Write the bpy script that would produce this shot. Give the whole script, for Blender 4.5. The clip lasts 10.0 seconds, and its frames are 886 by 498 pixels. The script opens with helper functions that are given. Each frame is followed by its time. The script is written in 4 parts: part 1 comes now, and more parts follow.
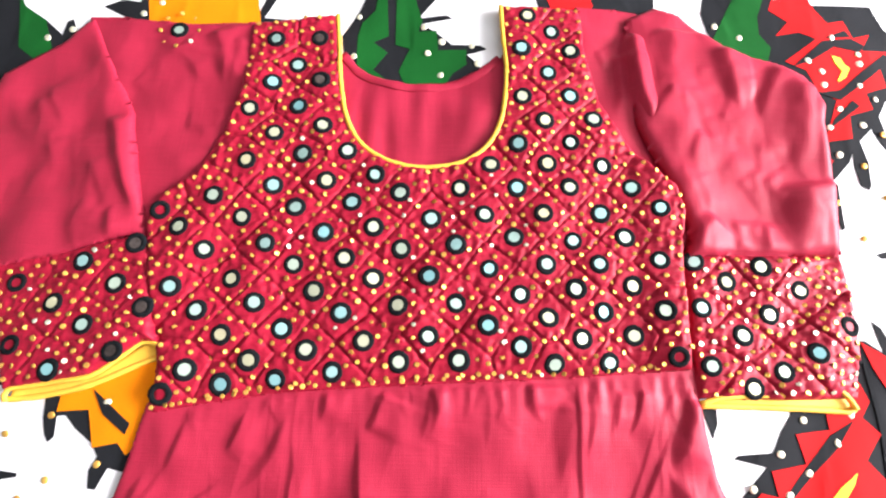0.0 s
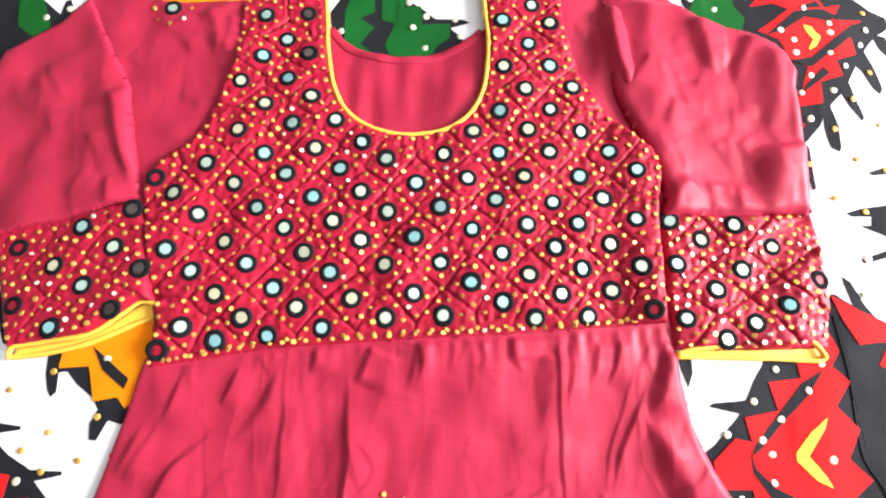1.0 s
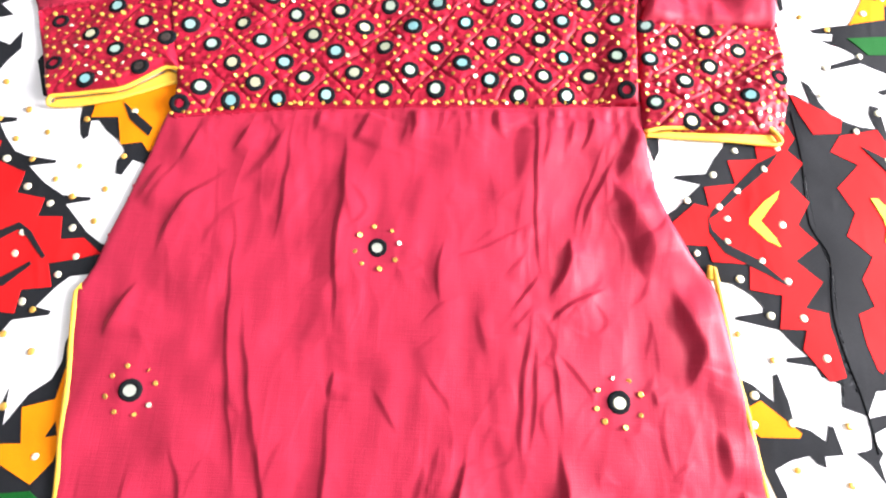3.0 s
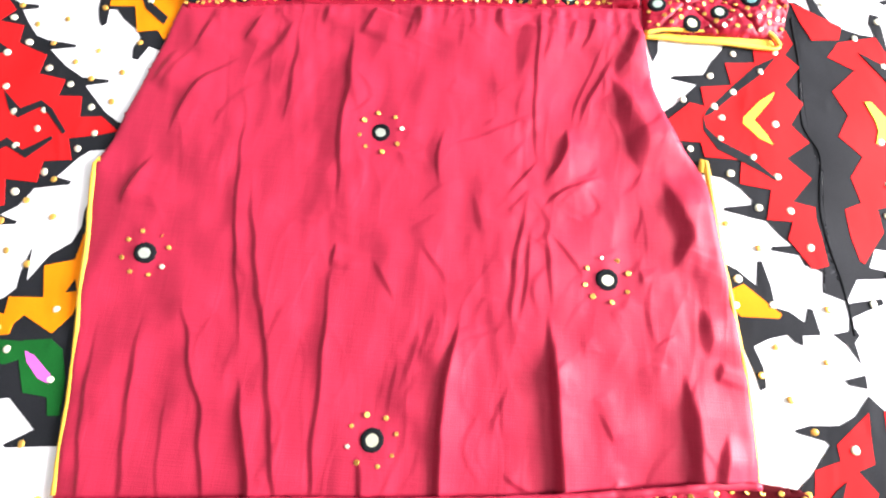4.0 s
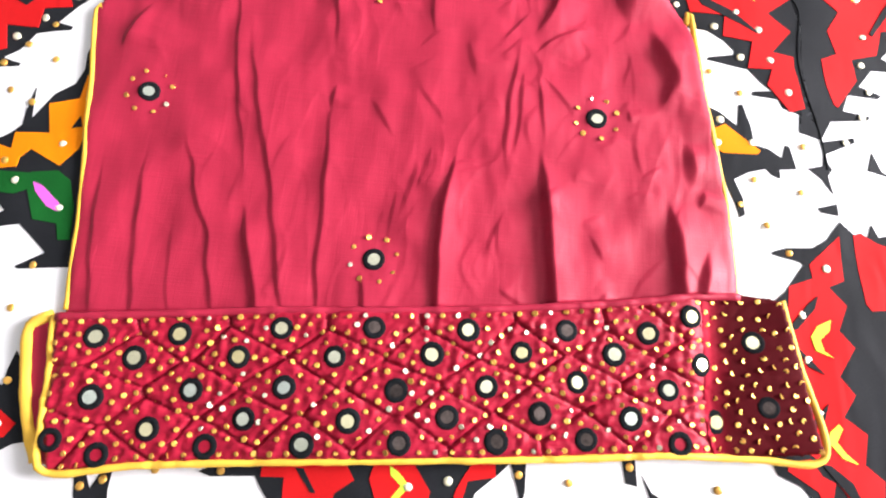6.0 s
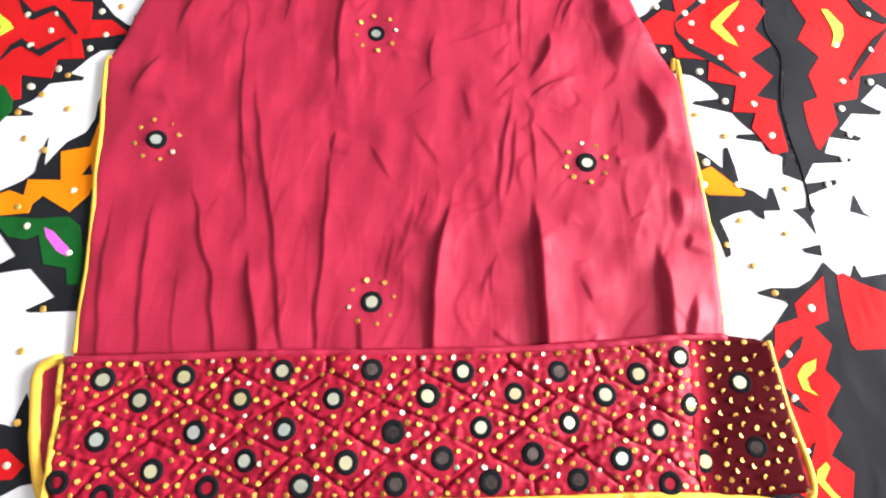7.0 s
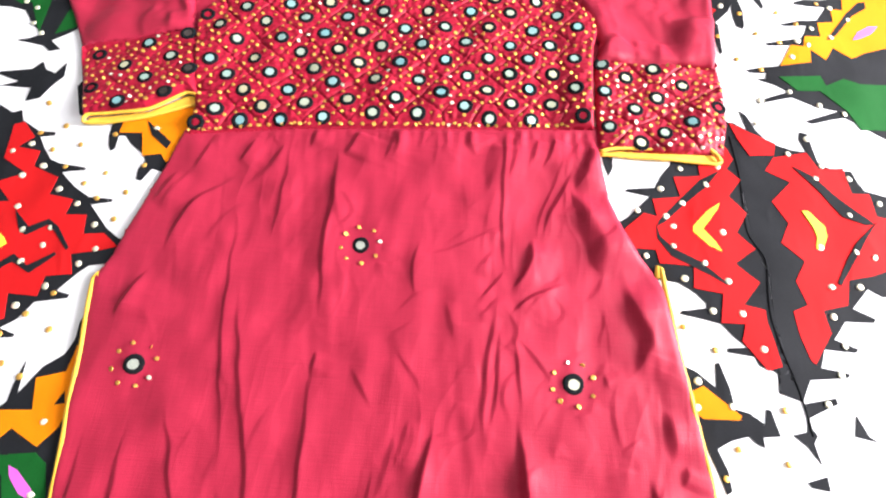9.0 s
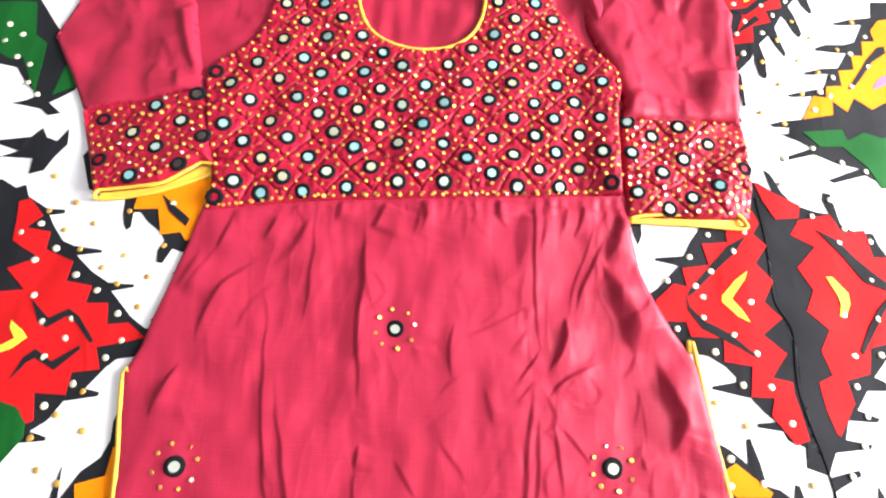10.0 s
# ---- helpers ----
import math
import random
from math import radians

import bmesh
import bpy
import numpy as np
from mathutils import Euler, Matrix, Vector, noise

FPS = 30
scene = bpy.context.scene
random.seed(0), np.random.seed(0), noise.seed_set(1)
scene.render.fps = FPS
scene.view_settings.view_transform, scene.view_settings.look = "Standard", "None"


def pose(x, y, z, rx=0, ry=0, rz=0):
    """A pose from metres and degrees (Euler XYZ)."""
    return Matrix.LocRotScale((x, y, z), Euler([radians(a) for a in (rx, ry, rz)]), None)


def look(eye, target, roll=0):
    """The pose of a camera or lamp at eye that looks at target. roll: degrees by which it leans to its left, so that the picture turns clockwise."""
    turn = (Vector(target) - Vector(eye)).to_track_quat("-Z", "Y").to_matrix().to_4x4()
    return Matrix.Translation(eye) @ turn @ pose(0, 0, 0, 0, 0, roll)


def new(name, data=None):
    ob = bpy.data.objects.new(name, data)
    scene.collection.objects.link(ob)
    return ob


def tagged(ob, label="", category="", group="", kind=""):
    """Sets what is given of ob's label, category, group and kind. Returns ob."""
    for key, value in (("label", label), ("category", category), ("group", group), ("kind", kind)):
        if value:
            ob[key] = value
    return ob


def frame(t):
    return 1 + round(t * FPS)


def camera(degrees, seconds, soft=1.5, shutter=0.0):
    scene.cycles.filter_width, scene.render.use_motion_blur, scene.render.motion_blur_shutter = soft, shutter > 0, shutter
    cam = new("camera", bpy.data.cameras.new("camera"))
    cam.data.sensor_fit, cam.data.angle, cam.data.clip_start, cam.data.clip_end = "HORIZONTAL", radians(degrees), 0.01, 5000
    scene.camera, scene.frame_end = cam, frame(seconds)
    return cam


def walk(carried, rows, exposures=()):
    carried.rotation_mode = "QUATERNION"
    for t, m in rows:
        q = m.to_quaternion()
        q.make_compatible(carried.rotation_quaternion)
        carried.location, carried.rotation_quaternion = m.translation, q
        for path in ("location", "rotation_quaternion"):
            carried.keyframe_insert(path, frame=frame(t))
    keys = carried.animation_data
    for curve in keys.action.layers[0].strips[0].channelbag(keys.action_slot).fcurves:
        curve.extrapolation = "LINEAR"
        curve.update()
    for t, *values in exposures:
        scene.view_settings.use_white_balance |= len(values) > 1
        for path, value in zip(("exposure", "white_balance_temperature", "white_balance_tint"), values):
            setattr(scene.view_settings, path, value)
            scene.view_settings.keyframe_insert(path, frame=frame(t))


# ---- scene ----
cam = camera(85.6, 10.0, soft=2.1)
PATH = [
    (0, (0.051, 0.039, 0.45), (0.09, 0.558, -1.481), 5.4),
    (0.5, (0.062, 0.027, 0.454), (0.1, 0.544, -1.478), 4.9),
    (1, (0.067, -0.003, 0.458), (0.102, 0.521, -1.472), 4.2),
    (1.5, (0.075, -0.056, 0.467), (0.112, 0.465, -1.464), 4.7),
    (2, (0.079, -0.114, 0.458), (0.109, 0.416, -1.47), 4.3),
    (2.5, (0.084, -0.177, 0.459), (0.103, 0.35, -1.47), 4.2),
    (2.7, (0.085, -0.203, 0.453), (0.102, 0.342, -1.471), 4.2),
    (3.8, (0.107, -0.323, 0.438), (0.085, 0.18, -1.497), 2.3),
    (4, (0.105, -0.339, 0.438), (0.087, 0.142, -1.503), 2.7),
    (4.5, (0.102, -0.389, 0.444), (0.111, 0.07, -1.502), 4.9),
    (5, (0.098, -0.436, 0.434), (0.128, 0.009, -1.516), 7.4),
    (5.5, (0.102, -0.464, 0.423), (0.135, -0.052, -1.534), 8.7),
    (5.7, (0.105, -0.474, 0.421), (0.14, -0.06, -1.535), 9.0),
    (6.3, (0.111, -0.484, 0.430), (0.138, -0.02, -1.517), 8.0),
    (7, (0.112, -0.458, 0.445), (0.133, 0.027, -1.495), 6.7),
    (7.5, (0.108, -0.428, 0.45), (0.111, 0.139, -1.468), 4.5),
    (8, (0.108, -0.389, 0.462), (0.091, 0.266, -1.428), 2.4),
    (8.5, (0.127, -0.35, 0.47), (0.093, 0.376, -1.394), 1.3),
    (9, (0.125, -0.308, 0.482), (0.099, 0.437, -1.374), 2.1),
    (9.5, (0.085, -0.245, 0.501), (0.104, 0.441, -1.377), 4.6),
    (10, (0.063, -0.196, 0.517), (0.117, 0.43, -1.381), 7.3),
]
walk(cam, [(t, look(eye, target, roll)) for t, eye, target, roll in PATH],
     [(0, 0.02), (1.0, 0.04), (2.5, 0.24), (4.0, 0.38), (4.5, 0.25), (5.5, -0.01), (7.0, -0.12), (8.0, 0.1), (9.0, 0.02), (10, 0.08)])

# ---- world and light ----
world = bpy.data.worlds.new("sky")
scene.world = world
world.use_nodes = True
sky = world.node_tree.nodes.new("ShaderNodeTexSky")
sky.sky_type, sky.sun_disc = "NISHITA", False
sky.sun_elevation, sky.sun_rotation = radians(40), radians(200)
world.node_tree.nodes["Background"].inputs["Strength"].default_value = 0.12
world.node_tree.links.new(sky.outputs[0], world.node_tree.nodes["Background"].inputs[0])

BED_H = 0.5            # the bed's top is z = 0, the floor lies this far below
ROOM = (-1.7, 3.0, -2.0, 2.0, 2.3)   # x from, x to, y from, y to, ceiling
WINDOW = (-0.65, 1.25, 0.42, 1.95)     # y from, y to, z from, z to, in the wall at x to

lamp = bpy.data.lights.new("window_daylight", "AREA")
lamp.shape, lamp.size, lamp.size_y = "RECTANGLE", WINDOW[3] - WINDOW[2], WINDOW[1] - WINDOW[0]
lamp.energy, lamp.color = 660, (1.0, 0.965, 0.985)
lamp_ob = new("window_daylight", lamp)
lamp_ob.matrix_world = look((ROOM[1] + 0.05, (WINDOW[0] + WINDOW[1]) / 2, (WINDOW[2] + WINDOW[3]) / 2), (0, (WINDOW[0] + WINDOW[1]) / 2, (WINDOW[2] + WINDOW[3]) / 2))

# ---- materials ----
def material(name, colour, rough=0.8, metal=0.0, vary=0.12, grain=900.0, bump=0.15, stain=14.0, sheen=0.0, sheen_tint=(1, 1, 1), spec=0.3, random_mix=0.0, crumple=0.0):
    """A procedural material: colour varied at two scales, grain as relief."""
    m = bpy.data.materials.new(name)
    m.use_nodes = True
    nt = m.node_tree
    bsdf = nt.nodes["Principled BSDF"]
    bsdf.inputs["Roughness"].default_value, bsdf.inputs["Metallic"].default_value = rough, metal
    bsdf.inputs["Specular IOR Level"].default_value = spec
    bsdf.inputs["Sheen Weight"].default_value, bsdf.inputs["Sheen Roughness"].default_value = sheen, 0.4
    bsdf.inputs["Sheen Tint"].default_value = (*sheen_tint, 1)
    co = nt.nodes.new("ShaderNodeNewGeometry")
    big, fine = nt.nodes.new("ShaderNodeTexNoise"), nt.nodes.new("ShaderNodeTexNoise")
    big.inputs["Scale"].default_value, big.inputs["Detail"].default_value = stain, 4
    fine.inputs["Scale"].default_value, fine.inputs["Detail"].default_value = grain, 3
    for n in (big, fine):
        nt.links.new(co.outputs["Position"], n.inputs["Vector"])
    both = nt.nodes.new("ShaderNodeMath")
    both.operation = "ADD"
    nt.links.new(big.outputs["Fac"], both.inputs[0])
    nt.links.new(fine.outputs["Fac"], both.inputs[1])
    ramp = nt.nodes.new("ShaderNodeMapRange")
    ramp.inputs["From Min"].default_value, ramp.inputs["From Max"].default_value = 0.6, 1.4
    nt.links.new(both.outputs[0], ramp.inputs["Value"])
    mix = nt.nodes.new("ShaderNodeMix")
    mix.data_type = "RGBA"
    mix.inputs[6].default_value = (*[c * (1 - vary) for c in colour], 1)
    mix.inputs[7].default_value = (*[min(1, c * (1 + vary)) for c in colour], 1)
    nt.links.new(ramp.outputs[0], mix.inputs[0])
    last = mix.outputs[2]
    if random_mix:
        info = nt.nodes.new("ShaderNodeObjectInfo")
        hsv = nt.nodes.new("ShaderNodeHueSaturation")
        span = nt.nodes.new("ShaderNodeMapRange")
        span.inputs["To Min"].default_value, span.inputs["To Max"].default_value = 1 - random_mix, 1 + random_mix
        nt.links.new(info.outputs["Random"], span.inputs["Value"])
        nt.links.new(span.outputs[0], hsv.inputs["Value"])
        nt.links.new(last, hsv.inputs["Color"])
        last = hsv.outputs[0]
    nt.links.new(last, bsdf.inputs["Base Color"])
    if bump:
        b = nt.nodes.new("ShaderNodeBump")
        b.inputs["Strength"].default_value, b.inputs["Distance"].default_value = bump, 0.0006
        nt.links.new(fine.outputs["Fac"], b.inputs["Height"])
        nt.links.new(b.outputs[0], bsdf.inputs["Normal"])
        if crumple:
            squeeze, ridge, c = nt.nodes.new("ShaderNodeMapping"), nt.nodes.new("ShaderNodeTexNoise"), nt.nodes.new("ShaderNodeBump")
            squeeze.inputs["Rotation"].default_value = (0, 0, 0.35)
            squeeze.inputs["Scale"].default_value = (1.0, 0.45, 1.0)
            ridge.noise_type = "RIDGED_MULTIFRACTAL"
            ridge.inputs["Scale"].default_value, ridge.inputs["Detail"].default_value = 38, 5
            ridge.inputs["Distortion"].default_value = 0.6
            c.inputs["Strength"].default_value, c.inputs["Distance"].default_value = crumple, 0.004
            nt.links.new(co.outputs["Position"], squeeze.inputs["Vector"])
            nt.links.new(squeeze.outputs[0], ridge.inputs["Vector"])
            nt.links.new(ridge.outputs["Fac"], c.inputs["Height"])
            nt.links.new(c.outputs[0], b.inputs["Normal"])
    return m


def woven(m, fine=900.0, slub=18.0, deep=0.10, relief=0.25):
    """Threads both ways across the cloth: long uneven streaks in its colour and its relief."""
    nt = m.node_tree
    bsdf = nt.nodes["Principled BSDF"]
    co = nt.nodes.new("ShaderNodeNewGeometry")
    both = nt.nodes.new("ShaderNodeMath")
    both.operation = "ADD"
    for k, scale in enumerate(((fine, slub, 1.0), (slub, fine, 1.0))):
        stretch, noise = nt.nodes.new("ShaderNodeMapping"), nt.nodes.new("ShaderNodeTexNoise")
        stretch.inputs["Scale"].default_value = scale
        stretch.inputs["Rotation"].default_value = (0, 0, 0.04)
        noise.inputs["Scale"].default_value, noise.inputs["Detail"].default_value = 1.0, 3
        nt.links.new(co.outputs["Position"], stretch.inputs["Vector"])
        nt.links.new(stretch.outputs[0], noise.inputs["Vector"])
        nt.links.new(noise.outputs["Fac"], both.inputs[k])
    span = nt.nodes.new("ShaderNodeMapRange")
    span.inputs["From Min"].default_value, span.inputs["From Max"].default_value = 0.65, 1.35
    span.inputs["To Min"].default_value, span.inputs["To Max"].default_value = 1 - deep, 1 + deep
    nt.links.new(both.outputs[0], span.inputs["Value"])
    hsv = nt.nodes.new("ShaderNodeHueSaturation")
    nt.links.new(span.outputs[0], hsv.inputs["Value"])
    nt.links.new(bsdf.inputs["Base Color"].links[0].from_socket, hsv.inputs["Color"])
    nt.links.new(hsv.outputs[0], bsdf.inputs["Base Color"])
    bump = nt.nodes.new("ShaderNodeBump")
    bump.inputs["Strength"].default_value, bump.inputs["Distance"].default_value = relief, 0.0006
    nt.links.new(both.outputs[0], bump.inputs["Height"])
    nt.links.new(bsdf.inputs["Normal"].links[0].from_socket, bump.inputs["Normal"])
    nt.links.new(bump.outputs[0], bsdf.inputs["Normal"])
    return m


CRIMSON_COLOUR = (0.35, 0.0178, 0.0465)
CRIMSON = woven(material("crimson_cotton", CRIMSON_COLOUR, 0.50, vary=0.09, grain=650, bump=0.10, stain=22, spec=0.17, crumple=0.20))
QUILTED = woven(material("quilted_crimson_cotton", (0.315, 0.0085, 0.029), 0.5, vary=0.16, grain=650, bump=0.10, stain=60, spec=0.15, crumple=0.15))
MAROON = material("crimson_to_maroon_cotton", (0.075, 0.003, 0.006), 0.65, vary=0.2, grain=2600, bump=0.12, stain=30, spec=0.04, crumple=0.2)
CREAM = material("cream_wall_paint", (0.20, 0.19, 0.165), 0.9, vary=0.03, grain=60, bump=0.1, stain=2)


def fade_end(m, colour, x0, x1):
    """The base colour of m fades into another towards x0, with an uneven edge."""
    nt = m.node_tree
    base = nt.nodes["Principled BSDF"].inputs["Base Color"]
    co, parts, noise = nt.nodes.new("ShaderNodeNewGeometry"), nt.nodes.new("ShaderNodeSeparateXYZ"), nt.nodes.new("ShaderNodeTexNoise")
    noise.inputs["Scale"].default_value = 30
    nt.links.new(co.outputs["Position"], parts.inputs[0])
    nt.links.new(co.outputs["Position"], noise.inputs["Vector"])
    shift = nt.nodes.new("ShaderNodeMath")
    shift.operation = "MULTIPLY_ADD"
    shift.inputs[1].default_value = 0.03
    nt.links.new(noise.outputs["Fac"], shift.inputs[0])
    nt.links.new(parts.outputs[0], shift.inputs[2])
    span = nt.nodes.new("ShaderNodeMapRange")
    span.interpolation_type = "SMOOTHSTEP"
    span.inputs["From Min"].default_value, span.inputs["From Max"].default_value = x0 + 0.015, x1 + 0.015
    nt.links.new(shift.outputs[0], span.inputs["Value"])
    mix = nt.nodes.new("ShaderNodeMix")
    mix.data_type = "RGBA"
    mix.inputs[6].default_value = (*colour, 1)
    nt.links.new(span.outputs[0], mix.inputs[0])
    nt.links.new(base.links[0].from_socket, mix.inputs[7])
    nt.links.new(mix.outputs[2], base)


# the hem's right end: crimson up to x0, dark maroon from x1
fade_end(MAROON, (0.335, 0.0095, 0.029), 0.345, 0.372)
YELLOW = material("yellow_piping", (0.86, 0.51, 0.06), 0.6, vary=0.12, grain=1200, bump=0.3)
THREAD = material("black_thread", (0.010, 0.011, 0.013), 0.95, vary=0.3, grain=1500, bump=0.6, spec=0.05)
GLASS = material("mirror_glass", (0.86, 0.9, 0.88), 0.08, 0.60, vary=0.06, grain=250, bump=0.02, random_mix=0.12)
GOLD = material("gold_sequin", (1.0, 0.46, 0.10), 0.28, 0.5, vary=0.35, grain=330, bump=0.3, stain=120, random_mix=0.3)
PEARL = material("silver_sequin", (0.9, 0.86, 0.66), 0.3, 0.4, vary=0.15, grain=800, bump=0.3, random_mix=0.12)


def tint_by_piece(m, low, high):
    """Let the pieces that share the material range in tint from low to high."""
    nt = m.node_tree
    info, mix = nt.nodes.new("ShaderNodeObjectInfo"), nt.nodes.new("ShaderNodeMix")
    mix.data_type = "RGBA"
    mix.inputs[6].default_value, mix.inputs[7].default_value = (*low, 1), (*high, 1)
    nt.links.new(info.outputs["Random"], mix.inputs[0])
    nt.links.new(mix.outputs[2], nt.nodes["Principled BSDF"].inputs["Base Color"])


# reflections from cyan to cream, coloured into the glass piece by piece
tint_by_piece(GLASS, (0.42, 0.84, 0.90), (0.98, 0.90, 0.58))
# hem and skirt mirrors: the creamy reflection is painted in as tint
WARM_GLASS = material("cream_reflection_glass", (0.8, 0.8, 0.6), 0.10, 0.75, vary=0.06, grain=250, bump=0.05)
tint_by_piece(WARM_GLASS, (0.72, 0.84, 0.80), (1.0, 0.88, 0.45))
# some mirrors reflect something dark; that reflection is put into their base colour
DARK_REFLECT = material("dark_reflection_glass", (0.10, 0.08, 0.075), 0.2, 0.6, vary=0.5, grain=400, bump=0.02, stain=150, random_mix=0.5)
CLOTHS = {
    "white": material("white_cotton", (0.80, 0.80, 0.83), 0.85, vary=0.04, grain=900, bump=0.2, stain=9, crumple=0.2),
    "black": material("black_cotton", (0.014, 0.015, 0.018), 0.8, vary=0.25, grain=900, bump=0.3, stain=18, spec=0.08, crumple=0.3),
    "red": material("red_cotton", (0.54, 0.011, 0.013), 0.8, vary=0.10, grain=900, bump=0.25, stain=18, spec=0.08, crumple=0.3),
    "green": material("green_cotton", (0.007, 0.09, 0.016), 0.8, vary=0.2, grain=900, bump=0.25, stain=18, spec=0.08, crumple=0.3),
    "orange": material("orange_cotton", (0.84, 0.235, 0.004), 0.8, vary=0.08, grain=900, bump=0.25, stain=18, spec=0.08, crumple=0.3),
    "neon": material("lime_cotton", (0.52, 0.80, 0.05), 0.8, vary=0.12, grain=900, bump=0.25, stain=40),
    "pink": material("pink_cotton", (0.75, 0.12, 0.62), 0.8, vary=0.1, grain=900, bump=0.25, stain=40),
}
CLOTHS["strip"] = CLOTHS["black"]
CEILING = material("white_ceiling_paint", (0.38, 0.375, 0.37), 0.9, vary=0.03, grain=60, bump=0.1, stain=2)
WALL = material("pale_grey_wall_paint", (0.14, 0.16, 0.16), 0.9, vary=0.03, grain=60, bump=0.1, stain=2)
FLOOR = material("grey_floor_tile", (0.18, 0.17, 0.16), 0.5, vary=0.08, grain=60, bump=0.05, stain=3)
TICKING = material("mattress_ticking", (0.62, 0.60, 0.56), 0.9, vary=0.05)


# ---- helpers for shapes ----
WAVES = np.random.RandomState(7)


def waves(scale, count=14, stretch=(1.0, 1.0)):
    """A smooth random field of about unit height: a sum of sines of that wavelength in metres."""
    ang, ph = WAVES.uniform(0, 2 * np.pi, count), WAVES.uniform(0, 2 * np.pi, count)
    k = 2 * np.pi / scale * WAVES.uniform(0.6, 1.5, count)
    kx, ky = k * np.cos(ang) / stretch[0], k * np.sin(ang) / stretch[1]
    return lambda x, y: np.sin(np.multiply.outer(x, kx) + np.multiply.outer(y, ky) + ph).sum(-1) / math.sqrt(count / 2)


SAG, CREASE, PUCKER = waves(0.35), waves(0.07), waves(0.014)
LINT, GATHERS = waves(0.016, 20, (1.0, 1.5)), waves(0.009, 20)
FINE, RUMPLE, CALM = waves(0.045, 9, (1.0, 2.2)), waves(0.10, 9, (1.0, 1.8)), waves(0.22)
SWELL, BILLOW = waves(0.03, 12), waves(0.11, 12, (1.0, 2.0))
STREAK, GATHER, WEAVE = waves(0.03, 16, (1.0, 5.0)), waves(0.016, 12, (1.0, 9.0)), waves(0.045, 16)


def bed(x, y):
    """Height of the bedspread."""
    return 0.0016 * SAG(x, y) + 0.0005 * CREASE(x, y) - 0.001


def mm(points):
    return np.array(points, float) / 1000


def smooth(points, step=0.004):
    """A soft line through the points, in even steps."""
    p = np.asarray(points, float)
    q = np.vstack([2 * p[0] - p[1], p, 2 * p[-1] - p[-2]])
    out = []
    for i in range(1, len(q) - 2):
        n = max(2, int(np.linalg.norm(q[i + 1] - q[i]) / step))
        t = np.linspace(0, 1, n, endpoint=False)[:, None]
        a, b, c, d = q[i - 1], q[i], q[i + 1], q[i + 2]
        out.append(0.5 * (2 * b + (c - a) * t + (2 * a - 5 * b + 4 * c - d) * t ** 2 + (3 * b - a - 3 * c + d) * t ** 3))
    return np.vstack(out + [p[-1:]])


def to_line(x, y, line):
    """Distance, signed side and nearest place of each point to an open line."""
    best = np.full(x.shape, 1e9)
    side, along, nx, ny = np.zeros(x.shape), np.zeros(x.shape), x.copy(), y.copy()
    for i, (a, b) in enumerate(zip(line[:-1], line[1:])):
        d = b - a
        l2 = max(d @ d, 1e-12)
        t = np.clip(((x - a[0]) * d[0] + (y - a[1]) * d[1]) / l2, 0, 1)
        cx, cy = a[0] + t * d[0], a[1] + t * d[1]
        r = np.hypot(x - cx, y - cy)
        m = r < best
        best[m], nx[m], ny[m] = r[m], cx[m], cy[m]
        side[m] = np.sign(d[0] * (y - a[1]) - d[1] * (x - a[0]))[m]
        along[m] = ((i + t) / (len(line) - 1))[m]
    return best, side, along, nx, ny


def inside(x, y, poly):
    hit = np.zeros(x.shape, bool)
    for a, b in zip(poly, np.roll(poly, -1, 0)):
        if a[1] != b[1]:
            hit ^= ((a[1] > y) != (b[1] > y)) & (x < (b[0] - a[0]) * (y - a[1]) / (b[1] - a[1]) + a[0])
    return hit


def folds(x, y, table):
    """Height of the creases: each rises across its breadth away from the window and sinks back softly beyond."""
    h = np.zeros(x.shape)
    for pts, width, steep in table:
        line = smooth(mm(pts), 0.008)
        if line[0][1] < line[-1][1]:
            line = line[::-1]
        w, lo, hi = width / 1000, line.min(0) - 0.09, line.max(0) + 0.09
        near = np.flatnonzero((x > lo[0]) & (x < hi[0]) & (y > lo[1]) & (y < hi[1]))
        if not len(near):
            continue
        px, py = x[near], y[near]
        r, side, along, _, _ = to_line(px + 0.0006 * WEAVE(px, py), py, line)
        s = r * side      # plus: towards the window
        first, last = 8 if line[0][1] > 0.02 else 2.6, 8 if line[-1][1] < -0.44 else 2.6
        e = np.clip(np.minimum(along * first, (1 - along) * last), 0, 1)
        t = np.clip(s / (w * (0.3 + 0.7 * e) * (1 + 0.2 * np.tanh(SWELL(px, py)))) + 0.5, 0, 1)
        back = 0.007 + 1.8 * w
        ramp = t * t * (3 - 2 * t) * np.exp(-(np.maximum(s - w / 2, 0) / back) ** 1.2)
        h[near] += 1.35 * steep * min(0.95 * w, 0.004 + 0.5 * w) * e * e * (3 - 2 * e) * ramp
    return h


def link(name, verts, faces, mat, parent=None, label="", shade=True):
    me = bpy.data.meshes.new(name)
    me.from_pydata([tuple(v) for v in verts], [], [tuple(f) for f in faces])
    me.materials.append(mat)
    if shade:
        me.shade_smooth()
    ob = new(name, me)
    ob.parent = parent
    if label:
        ob["label"] = label
    return ob


def part(name, bm, mat, parent=None, label="", shade=False):
    me = bpy.data.meshes.new(name)
    bm.to_mesh(me)
    bm.free()
    me.materials.append(mat)
    if shade:
        me.shade_smooth()
    ob = new(name, me)
    ob.parent = parent
    if label:
        ob["label"] = label
    return ob


